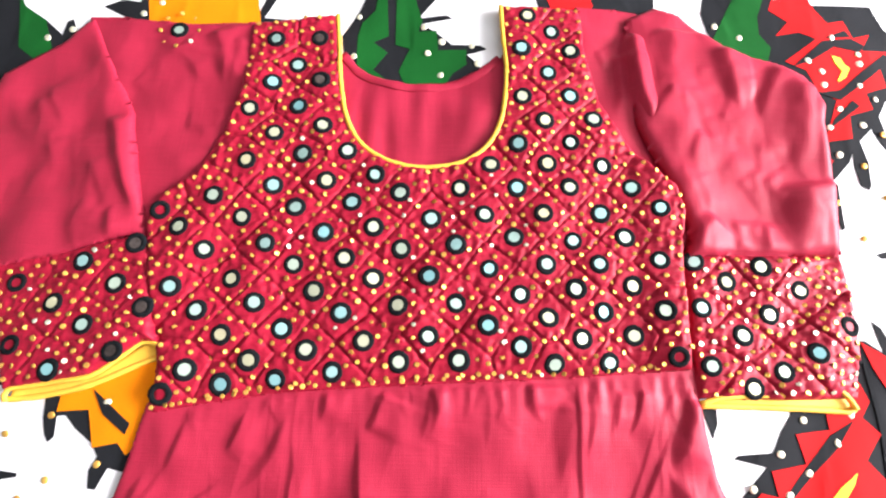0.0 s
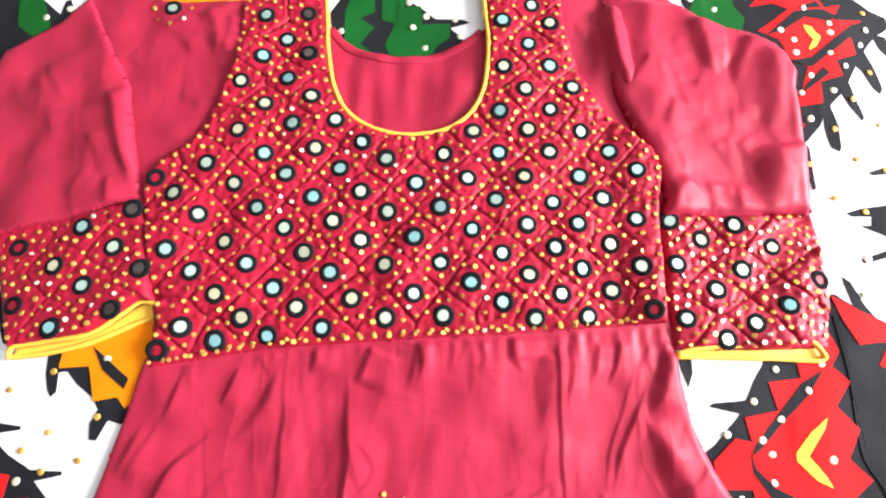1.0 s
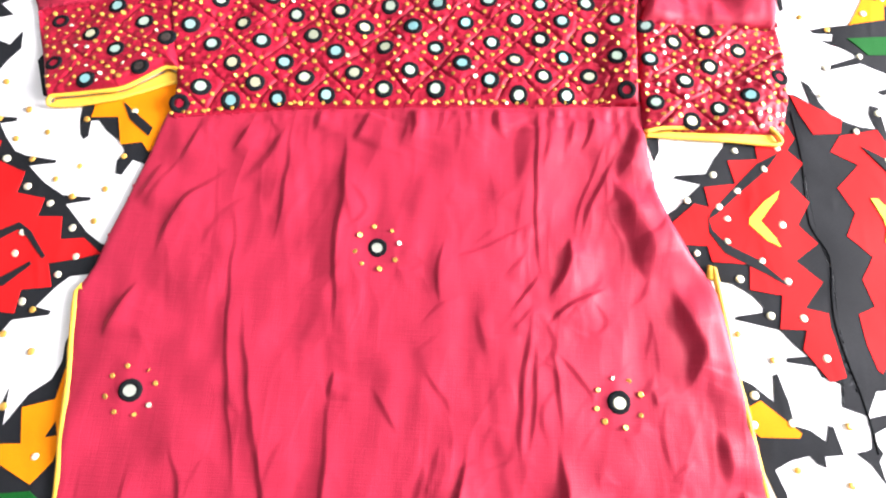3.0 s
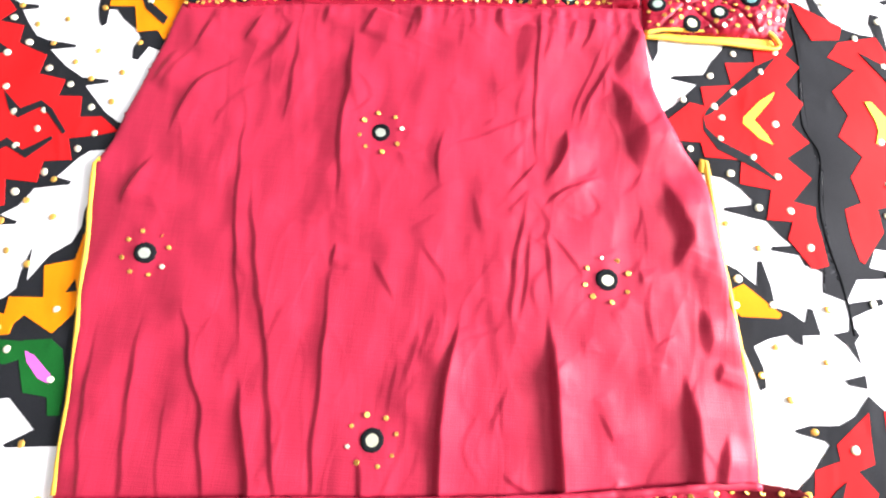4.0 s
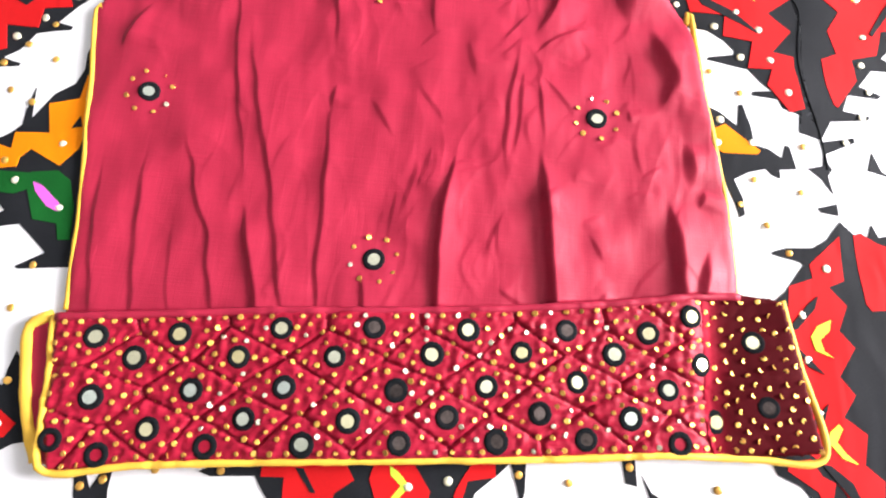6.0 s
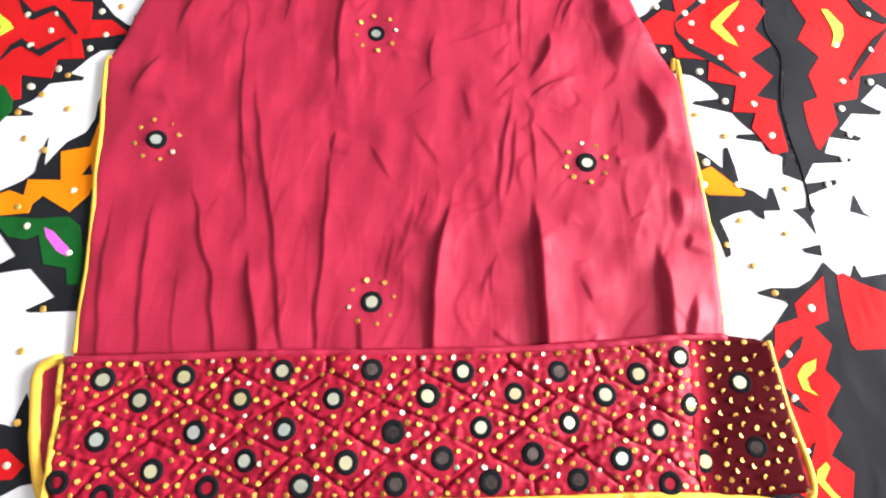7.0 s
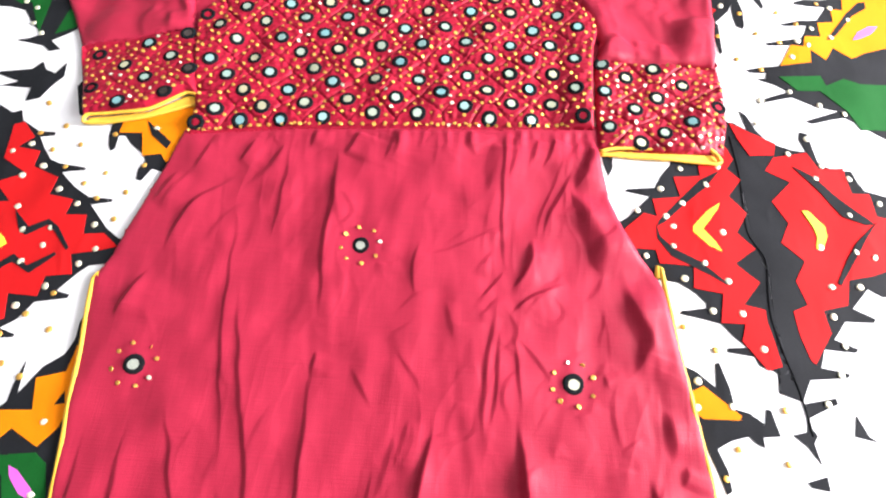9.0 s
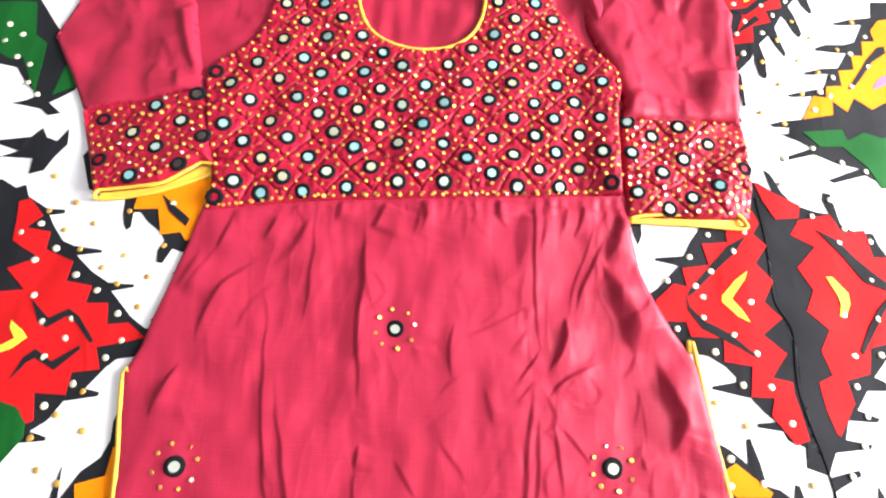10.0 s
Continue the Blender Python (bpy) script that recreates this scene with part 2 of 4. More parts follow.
def cloth(name, outline, height, mat, parent, label="", step=0.003, edge=0.004, roll=0.012, thick=0.0012):
    """A draped panel inside the outline. height(x, y) gives its top; the rim rolls down to edge above the bed."""
    poly = mm(outline)
    lo, hi = poly.min(0) - step, poly.max(0) + step
    nx, ny = int((hi[0] - lo[0]) / step) + 1, int((hi[1] - lo[1]) / step) + 1
    gx, gy = np.meshgrid(lo[0] + step * np.arange(nx), lo[1] + step * np.arange(ny))
    gx, gy = gx.ravel(), gy.ravel()
    closed = np.vstack([poly, poly[:1]])
    r, _, _, cx, cy = to_line(gx, gy, closed)
    ins = inside(gx, gy, poly)
    keep = ins | (r < 0.72 * step)
    snap = r < 0.72 * step
    x, y = np.where(snap, cx, gx), np.where(snap, cy, gy)
    r = np.where(snap, 0, r)
    top = height(x, y)
    low = bed(x, y) + edge
    k = np.clip(r / roll, 0, 1)
    z = low + (top - low) * np.sqrt(1 - (1 - k) ** 2)
    index = np.full(nx * ny, -1)
    index[keep] = np.arange(keep.sum())
    i = np.arange(nx * ny).reshape(ny, nx)
    quads = np.stack([i[:-1, :-1], i[:-1, 1:], i[1:, 1:], i[1:, :-1]], -1).reshape(-1, 4)
    quads = quads[keep[quads].all(1) & (~snap[quads].all(1) | ins[quads].any(1))]
    ob = link(name, np.stack([x, y, z], 1)[keep], index[quads], mat, parent, label)
    mod = ob.modifiers.new("thickness", "SOLIDIFY")
    mod.thickness, mod.offset = thick, -1
    return ob


def tube(name, line, height, radius, mat, parent, label="", flat=0.8, sides=8):
    """A cord laid along a line at height(x, y)."""
    p = smooth(mm(line), 0.005)
    z = height(p[:, 0], p[:, 1])
    d = np.gradient(p, axis=0)
    d /= np.linalg.norm(d, axis=1)[:, None] + 1e-9
    n = np.stack([-d[:, 1], d[:, 0]], 1)
    wob = 1 + 0.12 * np.sin(np.arange(len(p)) * 1.3) * np.sin(np.arange(len(p)) * 0.37)
    verts, faces = [], []
    for j in range(sides):
        a = 2 * math.pi * j / sides
        verts.append(np.column_stack([p + n * (radius * wob * math.cos(a))[:, None], z + radius * flat * math.sin(a)]))
    verts = np.stack(verts, 1).reshape(-1, 3)
    for i in range(len(p) - 1):
        for j in range(sides):
            k = (j + 1) % sides
            faces.append((i * sides + j, i * sides + k, (i + 1) * sides + k, (i + 1) * sides + j))
    faces.append(tuple(range(sides))[::-1])
    faces.append(tuple((len(p) - 1) * sides + j for j in range(sides)))
    return link(name, verts, faces, mat, parent, label)


# ---- the room, closed round the bed ----
def box(name, x0, x1, y0, y1, z0, z1, mat, label="", category="", kind="structure"):
    bm = bmesh.new()
    bmesh.ops.create_cube(bm, size=1)
    for v in bm.verts:
        v.co = Vector((x1 if v.co.x > 0 else x0, y1 if v.co.y > 0 else y0, z1 if v.co.z > 0 else z0))
    bmesh.ops.bevel(bm, geom=bm.edges[:], offset=0.002, segments=1, affect="EDGES")
    return tagged(part(name, bm, mat), label, category, "", kind)


X0, X1, Y0, Y1, TOP = ROOM
LOW, T = -BED_H, 0.12
box("floor", X0 - T, X1 + T, Y0 - T, Y1 + T, LOW - 0.1, LOW, FLOOR, "plain grey tiled bedroom floor", "floor")
box("ceiling", X0 - T, X1 + T, Y0 - T, Y1 + T, TOP, TOP + 0.1, CEILING, "plain white painted ceiling", "ceiling")
box("wall_west", X0 - T, X0, Y0, Y1, LOW, TOP, WALL, "pale grey painted plaster wall", "wall")
box("wall_north", X0 - T, X1 + T, Y1, Y1 + T, LOW, TOP, WALL, "pale grey painted plaster wall", "wall")
box("wall_south", X0 - T, X1 + T, Y0 - T, Y0, LOW, TOP, CREAM, "cream painted plaster wall", "wall")


def wall_with_window():
    """The wall at X1, with the window's opening through it."""
    y0, y1, z0, z1 = WINDOW
    bm = bmesh.new()
    for a, b, c, d in ((Y0, y0, LOW, TOP), (y1, Y1, LOW, TOP), (y0, y1, LOW, z0), (y0, y1, z1, TOP)):
        made = bmesh.ops.create_cube(bm, size=1)["verts"]
        for v in made:
            v.co = Vector((X1 + T if v.co.x > 0 else X1, b if v.co.y > 0 else a, d if v.co.z > 0 else c))
    tagged(part("wall_east", bm, CREAM), "cream painted wall with a wide window opening", "wall", "", "structure")


wall_with_window()


def mattress(x0, x1, y0, y1):
    bm = bmesh.new()
    bmesh.ops.create_cube(bm, size=1)
    for v in bm.verts:
        v.co = Vector((x1 if v.co.x > 0 else x0, y1 if v.co.y > 0 else y0, -0.006 if v.co.z > 0 else LOW))
    bmesh.ops.bevel(bm, geom=bm.edges[:], offset=0.03, segments=3, affect="EDGES")
    tagged(part("mattress", bm, TICKING, shade=True), "thick plain mattress on the floor under a bedspread", "mattress")


mattress(-1.0, 1.1, -1.25, 1.0)

# ---- the patchwork bedspread ----
bedspread = tagged(new("bedspread"), "white patchwork bedspread with jagged black, red, green and orange patches", "bedspread")


def base_cloth():
    xs, ys = np.linspace(-1.0, 1.1, 211), np.linspace(-1.25, 1.0, 226)
    gx, gy = np.meshgrid(xs, ys)
    z = bed(gx, gy)
    nx = len(xs)
    i = np.arange(gx.size).reshape(gx.shape)
    quads = np.stack([i[:-1, :-1], i[:-1, 1:], i[1:, 1:], i[1:, :-1]], -1).reshape(-1, 4)
    ob = link("base_cloth", np.stack([gx.ravel(), gy.ravel(), z.ravel()], 1), quads, CLOTHS["white"], bedspread, "white cotton ground cloth")
    mod = ob.modifiers.new("thickness", "SOLIDIFY")
    mod.thickness, mod.offset = 0.002, -1


base_cloth()
LEVEL = {"black": 0.0006, "red": 0.0011, "green": 0.0011, "orange": 0.0011, "strip": 0.0016, "neon": 0.0016, "pink": 0.0016}
NAMES = {"strip": "black_strip", "neon": "lime_chevron", "pink": "pink_leaf"}


def patch(kind, corners):
    """One cut-out of cloth sewn flat on the bedspread."""
    bm = bmesh.new()
    bm.faces.new([bm.verts.new((x, y, 0)) for x, y in mm(corners)])
    bm.normal_update()
    bmesh.ops.triangulate(bm, faces=bm.faces[:])
    for _ in range(4):
        far = [e for e in bm.edges if e.calc_length() > 0.013]
        if not far:
            break
        bmesh.ops.subdivide_edges(bm, edges=far, cuts=1)
        bm.normal_update()
        bmesh.ops.triangulate(bm, faces=bm.faces[:])
    bm.normal_update()
    if sum(f.normal.z for f in bm.faces) < 0:
        bmesh.ops.reverse_faces(bm, faces=bm.faces[:])
    co = np.array([v.co for v in bm.verts])
    lap = 0.00003 * (len(bedspread.children) % 12)      # laps lie a thread's width above one another
    for v, h in zip(bm.verts, bed(co[:, 0], co[:, 1]) + LEVEL[kind] + lap):
        v.co.z = h
    for e in [e for e in bm.edges if e.is_boundary]:      # the cut edge, with its own corners so that it stays crisp
        a, b = e.verts
        bm.faces.new([bm.verts.new(p) for p in (a.co, b.co, b.co - Vector((0, 0, 0.0007)), a.co - Vector((0, 0, 0.0007)))])
    ob = part(NAMES.get(kind, kind + "_patch"), bm, CLOTHS[kind], bedspread, shade=True)
    return ob


# sharply pointed black patches, right and left of the seam
patch("black", [(478, -249), (469, -210), (466, -170), (469, -118), (460, -79), (456, -12), (455, 79), (452, 88), (408, 55), (382, 35), (377, 11), (366, -3), (356, -21), (325, -24), (322, -27), (349, -33), (323, -60), (302, -74), (306, -100), (335, -118), (349, -131), (371, -134), (388, -144), (398, -155), (397, -160), (371, -165), (369, -168), (410, -176), (421, -189), (432, -199), (413, -201), (412, -205), (438, -208), (442, -217), (455, -221), (472, -230), (479, -233), (459, -240), (456, -242)])
patch("black", [(478, -248), (470, -210), (466, -170), (470, -118), (460, -79), (457, -11), (455, 79), (461, 79), (476, 67), (472, 97), (479, 91), (487, 68), (498, 52), (524, 42), (540, 40), (535, 57), (538, 68), (546, 66), (549, 43), (551, 28), (566, 17), (589, 18), (593, 3), (598, -8), (621, -14), (666, -18), (676, -66), (627, -128), (588, -134), (574, -126), (553, -149), (574, -159), (571, -163), (541, -164), (525, -184), (548, -192), (544, -196), (512, -195), (504, -214), (532, -218), (529, -222), (490, -227)])
patch("black", [(352, -187), (363, -220), (378, -227), (395, -241), (398, -217), (402, -216), (408, -240), (410, -260), (423, -263), (436, -272), (440, -258), (444, -259), (449, -282), (432, -284), (432, -293), (425, -290), (419, -284), (402, -289), (388, -297), (395, -315), (396, -332), (391, -335), (387, -321), (379, -300), (365, -278), (358, -238)])
patch("black", [(480, -250), (511, -243), (512, -248), (481, -263), (479, -269), (485, -279), (480, -286), (483, -304), (473, -289), (461, -280), (476, -276)])
patch("black", [(466, -320), (485, -314), (485, -326), (469, -324)])
patch("black", [(521, -277), (527, -258), (535, -276), (545, -281)])
patch("black", [(485, -332), (499, -344), (512, -344), (517, -332), (522, -344), (560, -335), (523, -591), (456, -595), (431, -567), (412, -559), (400, -529), (402, -435), (421, -409), (428, -403), (448, -376), (445, -373), (420, -368), (419, -366), (432, -361), (458, -359), (472, -350)])
patch("black", [(361, 487), (352, 447), (356, 421), (366, 402), (397, 374), (441, 376), (433, 420), (438, 490)])
patch("black", [(434, 459), (422, 395), (424, 357), (455, 350), (451, 278), (451, 248), (456, 236), (466, 245), (482, 262), (488, 276), (500, 290), (515, 304), (522, 315), (536, 337), (550, 356), (568, 376), (591, 391), (590, 406), (573, 414), (557, 429), (550, 462)])
patch("black", [(459, 246), (466, 237), (466, 212), (466, 191), (463, 189), (460, 208), (458, 228)])
patch("black", [(487, 279), (495, 286), (501, 262), (500, 237), (497, 232), (490, 237), (487, 258)])
patch("black", [(511, 304), (522, 315), (526, 290), (530, 271), (527, 267), (518, 283), (512, 297)])
patch("black", [(535, 337), (550, 357), (556, 337), (560, 308), (555, 301), (549, 308), (541, 330)])
patch("black", [(566, 382), (582, 378), (584, 348), (579, 345), (570, 360)])
patch("black", [(763, 386), (682, 380), (674, 351), (636, 343), (607, 332), (625, 332), (657, 337), (639, 305), (621, 298), (592, 294), (575, 286), (575, 282), (597, 281), (620, 283), (610, 268), (601, 256), (576, 253), (550, 245), (554, 242), (585, 245), (578, 229), (572, 221), (544, 215), (522, 208), (527, 205), (556, 208), (541, 179), (534, 172), (509, 169), (492, 164), (496, 160), (517, 160), (514, 150), (503, 150), (522, 140), (538, 129), (496, 114), (498, 110), (540, 121), (566, 110), (594, 104), (550, 86), (556, 82), (599, 95), (623, 82), (667, 54)])
patch("black", [(297, 20), (310, 20), (310, 3), (304, -10), (299, 8)])
# black patches round the neck opening and shoulders
patch("black", [(-55, 402), (-36, 440), (-25, 471), (65, 475), (28, 427), (60, 430), (66, 426), (31, 420), (47, 409), (66, 392), (97, 391), (104, 387), (91, 382), (82, 380), (91, 371), (97, 364), (79, 332), (-17, 329), (-49, 366)])
patch("black", [(-298, 438), (-279, 435), (-274, 454), (-256, 395), (-278, 394), (-284, 412), (-318, 429)])
patch("black", [(-150, 399), (-149, 428), (-138, 459), (-126, 460), (-143, 422), (-116, 421), (-121, 411), (-138, 399)])
patch("black", [(156, 471), (300, 476), (297, 445), (275, 414), (173, 410)])
patch("black", [(-498, 452), (-422, 456), (-406, 426), (-377, 409), (-355, 390), (-352, 407), (-347, 410), (-336, 385), (-374, 342), (-412, 307), (-457, 305)])
# black patches on the far side of the dress
patch("black", [(-569, 324), (-470, 302), (-378, 187), (-384, 160), (-410, 140), (-392, 126), (-406, 122), (-417, 131), (-452, 136), (-437, 141), (-425, 149), (-443, 164), (-462, 188), (-483, 191), (-524, 190)])
patch("black", [(-466, 56), (-426, 73), (-462, 84), (-416, 92), (-406, 104), (-398, 92), (-384, 87), (-375, 104), (-372, 84), (-382, 68), (-390, 49), (-406, 44), (-407, 64), (-443, 65)])
patch("black", [(-351, 70), (-346, 80), (-334, 66), (-321, 24), (-331, 27), (-340, 46)])
patch("black", [(-467, 23), (-434, 36), (-415, 26), (-405, 30), (-398, 16), (-373, 2), (-352, 1), (-352, -3), (-368, -6), (-358, -20), (-344, -36), (-330, -41), (-298, -45), (-298, -48), (-324, -52), (-304, -69), (-283, -81), (-255, -82), (-255, -85), (-278, -90), (-251, -117), (-234, -128), (-206, -133), (-202, -150), (-238, -158), (-255, -161), (-264, -170), (-278, -191), (-263, -194), (-264, -198), (-297, -204), (-308, -223), (-321, -233), (-303, -238), (-304, -241), (-329, -244), (-338, -247), (-369, -268)])
patch("black", [(-288, 20), (-197, 53), (-186, 8), (-208, -44), (-223, -40), (-230, -57), (-236, -56), (-238, -42), (-233, -31), (-240, -21), (-257, -9), (-267, 2), (-275, 1), (-274, -16), (-278, -20), (-282, -14), (-286, 0)])
patch("black", [(-239, -206), (-243, -222), (-242, -238), (-247, -254), (-262, -267), (-272, -286), (-277, -294), (-280, -263), (-284, -287), (-284, -301), (-293, -310), (-316, -324), (-354, -352), (-350, -363), (-304, -360), (-279, -384), (-301, -399), (-300, -403), (-262, -395), (-234, -419), (-257, -433), (-254, -435), (-217, -431), (-194, -429), (-212, -296)])
patch("black", [(-235, -504), (-230, -511), (-221, -537), (-208, -554), (-203, -573), (-220, -577), (-232, -585), (-264, -596), (-283, -528), (-246, -530), (-238, -532), (-238, -520)])
# black patches beyond the hem
patch("black", [(-168, -593), (-159, -595), (-153, -607), (-151, -602), (-146, -592), (-138, -589), (-139, -607), (-134, -638), (-160, -640)])
patch("black", [(-69, -588), (-58, -582), (-32, -574), (160, -560), (185, -564), (175, -574), (157, -589), (145, -622), (12, -630), (-15, -599), (-23, -588), (-59, -591)])
patch("black", [(184, -561), (198, -560), (198, -586), (195, -596), (191, -582)])
patch("black", [(279, -555), (290, -554), (292, -576), (282, -574)])
patch("black", [(296, -567), (304, -580), (317, -587), (310, -602)])
# red patches with stepped edges
patch("red", [(438, 49), (447, 40), (452, 24), (442, 10), (456, -4), (439, -26), (457, -46), (442, -71), (460, -89), (435, -108), (458, -128), (437, -154), (458, -158), (457, -171), (464, -216), (449, -221), (428, -193), (434, -175), (410, -175), (417, -143), (387, -139), (390, -114), (354, -113), (351, -97), (322, -97), (319, -74), (341, -54), (356, -57), (352, -36), (385, -30), (379, -5), (411, -1), (410, 15), (419, 36)])
patch("red", [(456, 78), (481, 62), (506, 50), (501, 33), (472, 30), (462, 53)])
patch("red", [(487, 11), (500, 30), (540, 39), (550, 17), (579, 21), (581, -13), (601, -12), (602, -40), (633, -45), (653, -61), (618, -97), (583, -111), (555, -118), (548, -146), (520, -154), (523, -178), (499, -211), (495, -208), (490, -186), (488, -157), (505, -149), (497, -123), (511, -100), (489, -80), (502, -55), (488, -29), (513, -3)])
patch("red", [(483, -346), (484, -388), (469, -395), (484, -411), (475, -434), (488, -448), (472, -474), (485, -489), (473, -508), (493, -521), (488, -546), (504, -558), (499, -592), (485, -593), (452, -548), (434, -536), (424, -481), (418, -434), (424, -421), (430, -417), (432, -397), (455, -388), (453, -375)])
patch("red", [(497, -344), (504, -341), (519, -350), (556, -362), (549, -409), (507, -414), (502, -408)])
patch("red", [(421, -548), (440, -544), (449, -557), (460, -562), (452, -595), (445, -570), (420, -555)])
patch("red", [(435, 467), (428, 451), (447, 435), (431, 417), (457, 421), (474, 412), (434, 382), (454, 370), (462, 345), (481, 334), (472, 313), (459, 284), (488, 288), (491, 315), (517, 323), (513, 342), (539, 351), (537, 386), (559, 399), (523, 398), (538, 421), (517, 415), (511, 439), (492, 434), (482, 453), (476, 472)])
patch("red", [(453, 268), (466, 264), (456, 251), (452, 254)])
patch("red", [(166, 479), (218, 481), (226, 450), (212, 427), (193, 422), (178, 440)])
patch("red", [(-406, 9), (-394, 13), (-374, -7), (-388, -22), (-360, -26), (-360, -46), (-326, -59), (-328, -81), (-300, -85), (-302, -104), (-278, -103), (-273, -126), (-252, -123), (-231, -138), (-248, -143), (-278, -150), (-269, -172), (-296, -176), (-296, -198), (-327, -197), (-320, -223), (-326, -226), (-339, -211), (-393, -196), (-426, -100), (-370, -92), (-394, -70), (-365, -56), (-398, -38)])
patch("red", [(-276, -554), (-238, -549), (-220, -561), (-227, -572), (-269, -577)])
patch("red", [(-18, -577), (50, -573), (58, -585), (43, -596), (38, -628), (3, -630), (1, -587), (-18, -588)])
patch("red", [(73, -572), (105, -569), (120, -590), (114, -624), (87, -625), (70, -583)])
patch("red", [(156, -562), (172, -561), (173, -576), (150, -580), (148, -589), (136, -622), (132, -623), (141, -587), (147, -576)])
# green and orange patches
patch("green", [(361, 413), (401, 488), (434, 490), (414, 442), (413, 419), (423, 401), (412, 371), (379, 381)])
patch("green", [(-34, 421), (-20, 437), (-17, 464), (-8, 464), (-4, 404), (-20, 395), (-4, 382), (-19, 360), (0, 344), (-16, 333), (-37, 367), (-38, 403)])
patch("green", [(3, 465), (24, 454), (33, 424), (29, 409), (49, 410), (51, 384), (66, 385), (82, 385), (82, 367), (67, 356), (55, 335), (19, 334), (9, 358), (20, 387), (4, 393)])
patch("green", [(-412, 441), (-403, 426), (-377, 409), (-363, 373), (-378, 359), (-400, 375)])
patch("green", [(-556, 286), (-470, 293), (-454, 239), (-437, 227), (-433, 196), (-430, 151), (-459, 203), (-471, 198), (-538, 233)])
patch("green", [(-402, 194), (-379, 179), (-385, 164), (-409, 151)])
patch("green", [(-395, -191), (-359, -201), (-328, -218), (-325, -239), (-339, -262), (-367, -273)])
patch("green", [(530, 153), (585, 160), (589, 144), (614, 158), (635, 151), (697, 159), (676, 85), (616, 78), (605, 105), (579, 135), (549, 132)])
patch("green", [(-329, -350), (-292, -347), (-276, -347), (-264, -347), (-262, -362), (-275, -368), (-291, -367), (-302, -358)])
patch("green", [(-264, -346), (-240, -343), (-228, -351), (-220, -375), (-216, -406), (-226, -407), (-231, -392), (-252, -390), (-264, -362)])
patch("orange", [(-275, 5), (-274, 23), (-197, 53), (-190, -12), (-210, -30), (-218, -20), (-239, -24), (-248, 7)])
patch("orange", [(-344, -338), (-315, -327), (-303, -321), (-288, -325), (-288, -309), (-257, -307), (-264, -278), (-238, -270), (-237, -244), (-225, -255), (-223, -297), (-227, -320), (-241, -338), (-270, -324), (-278, -333), (-279, -342), (-308, -347), (-339, -351)])
patch("orange", [(371, -246), (382, -240), (415, -266), (412, -270), (378, -271), (366, -261)])
patch("orange", [(-273, 454), (-264, 402), (-217, 396), (-143, 402), (-154, 458)])
patch("orange", [(757, 366), (694, 348), (682, 345), (667, 327), (669, 309), (649, 306), (644, 281), (626, 280), (624, 256), (601, 252), (601, 228), (577, 224), (572, 206), (556, 208), (536, 172), (577, 181), (580, 202), (599, 188), (614, 211), (636, 195), (656, 207), (717, 229)])
# slender black strips, neon chevrons and pink leaves on top
patch("strip", [(433, 7), (410, -6), (385, -32), (358, -61), (355, -69), (364, -63), (390, -38), (416, -15)])
patch("strip", [(354, -66), (357, -80), (371, -95), (397, -108), (421, -129), (424, -134), (407, -124), (387, -114), (367, -104), (354, -83)])
patch("neon", [(427, -36), (423, -45), (405, -69), (417, -85), (422, -95), (409, -89), (394, -73), (395, -66), (411, -48)])
patch("strip", [(519, 18), (540, 6), (558, -15), (579, -35), (597, -50), (587, -52), (564, -43), (545, -16), (530, 3)])
patch("strip", [(600, -48), (583, -70), (567, -94), (545, -125), (542, -122), (558, -95), (572, -74)])
patch("neon", [(519, -39), (526, -39), (542, -57), (542, -69), (535, -83), (527, -84), (531, -70), (529, -60)])
patch("strip", [(426, -439), (448, -412), (458, -404), (454, -416), (438, -435)])
patch("strip", [(436, -450), (448, -461), (459, -473), (445, -467)])
patch("strip", [(447, -512), (460, -498), (456, -512), (450, -519)])
patch("neon", [(468, -425), (466, -435), (458, -443), (461, -453), (468, -458), (454, -453), (450, -441), (456, -431)])
patch("neon", [(468, -514), (471, -518), (465, -529), (472, -538), (482, -546), (469, -542), (458, -530), (460, -521)])
patch("strip", [(450, -548), (457, -548), (475, -561), (486, -585), (479, -581)])
patch("strip", [(441, 375), (480, 409), (514, 414), (528, 405), (520, 396), (492, 402), (463, 383)])
patch("strip", [(461, 342), (485, 334), (526, 365), (552, 386), (548, 395), (518, 372), (487, 346)])
patch("strip", [(467, 300), (474, 311), (497, 333), (503, 326), (487, 314)])
patch("strip", [(484, 413), (509, 425), (514, 416)])
patch("neon", [(487, 390), (496, 387), (498, 380), (503, 374), (496, 362), (487, 356), (486, 358), (494, 370), (488, 381)])
patch("strip", [(-357, -103), (-344, -125), (-334, -132), (-315, -118), (-304, -126), (-284, -146), (-282, -143), (-303, -119), (-316, -111), (-334, -122), (-346, -112)])
patch("strip", [(-355, -185), (-348, -163), (-338, -154), (-319, -166), (-295, -149), (-293, -152), (-314, -174), (-336, -163), (-344, -168)])
patch("neon", [(-371, -126), (-356, -136), (-350, -143), (-362, -154), (-377, -161), (-379, -155), (-362, -144), (-370, -134)])
patch("strip", [(-246, 24), (-210, -4), (-213, -13), (-235, 4)])
patch("strip", [(-238, -301), (-232, -288), (-228, -299)])
patch("pink", [(-260, -355), (-251, -358), (-233, -373), (-233, -381), (-243, -377), (-256, -364)])
patch("strip", [(608, 224), (616, 233), (647, 275), (669, 298), (680, 301), (679, 289), (655, 272), (626, 236), (614, 225)])
patch("pink", [(646, 229), (656, 243), (674, 255), (686, 256), (674, 242), (654, 231)])
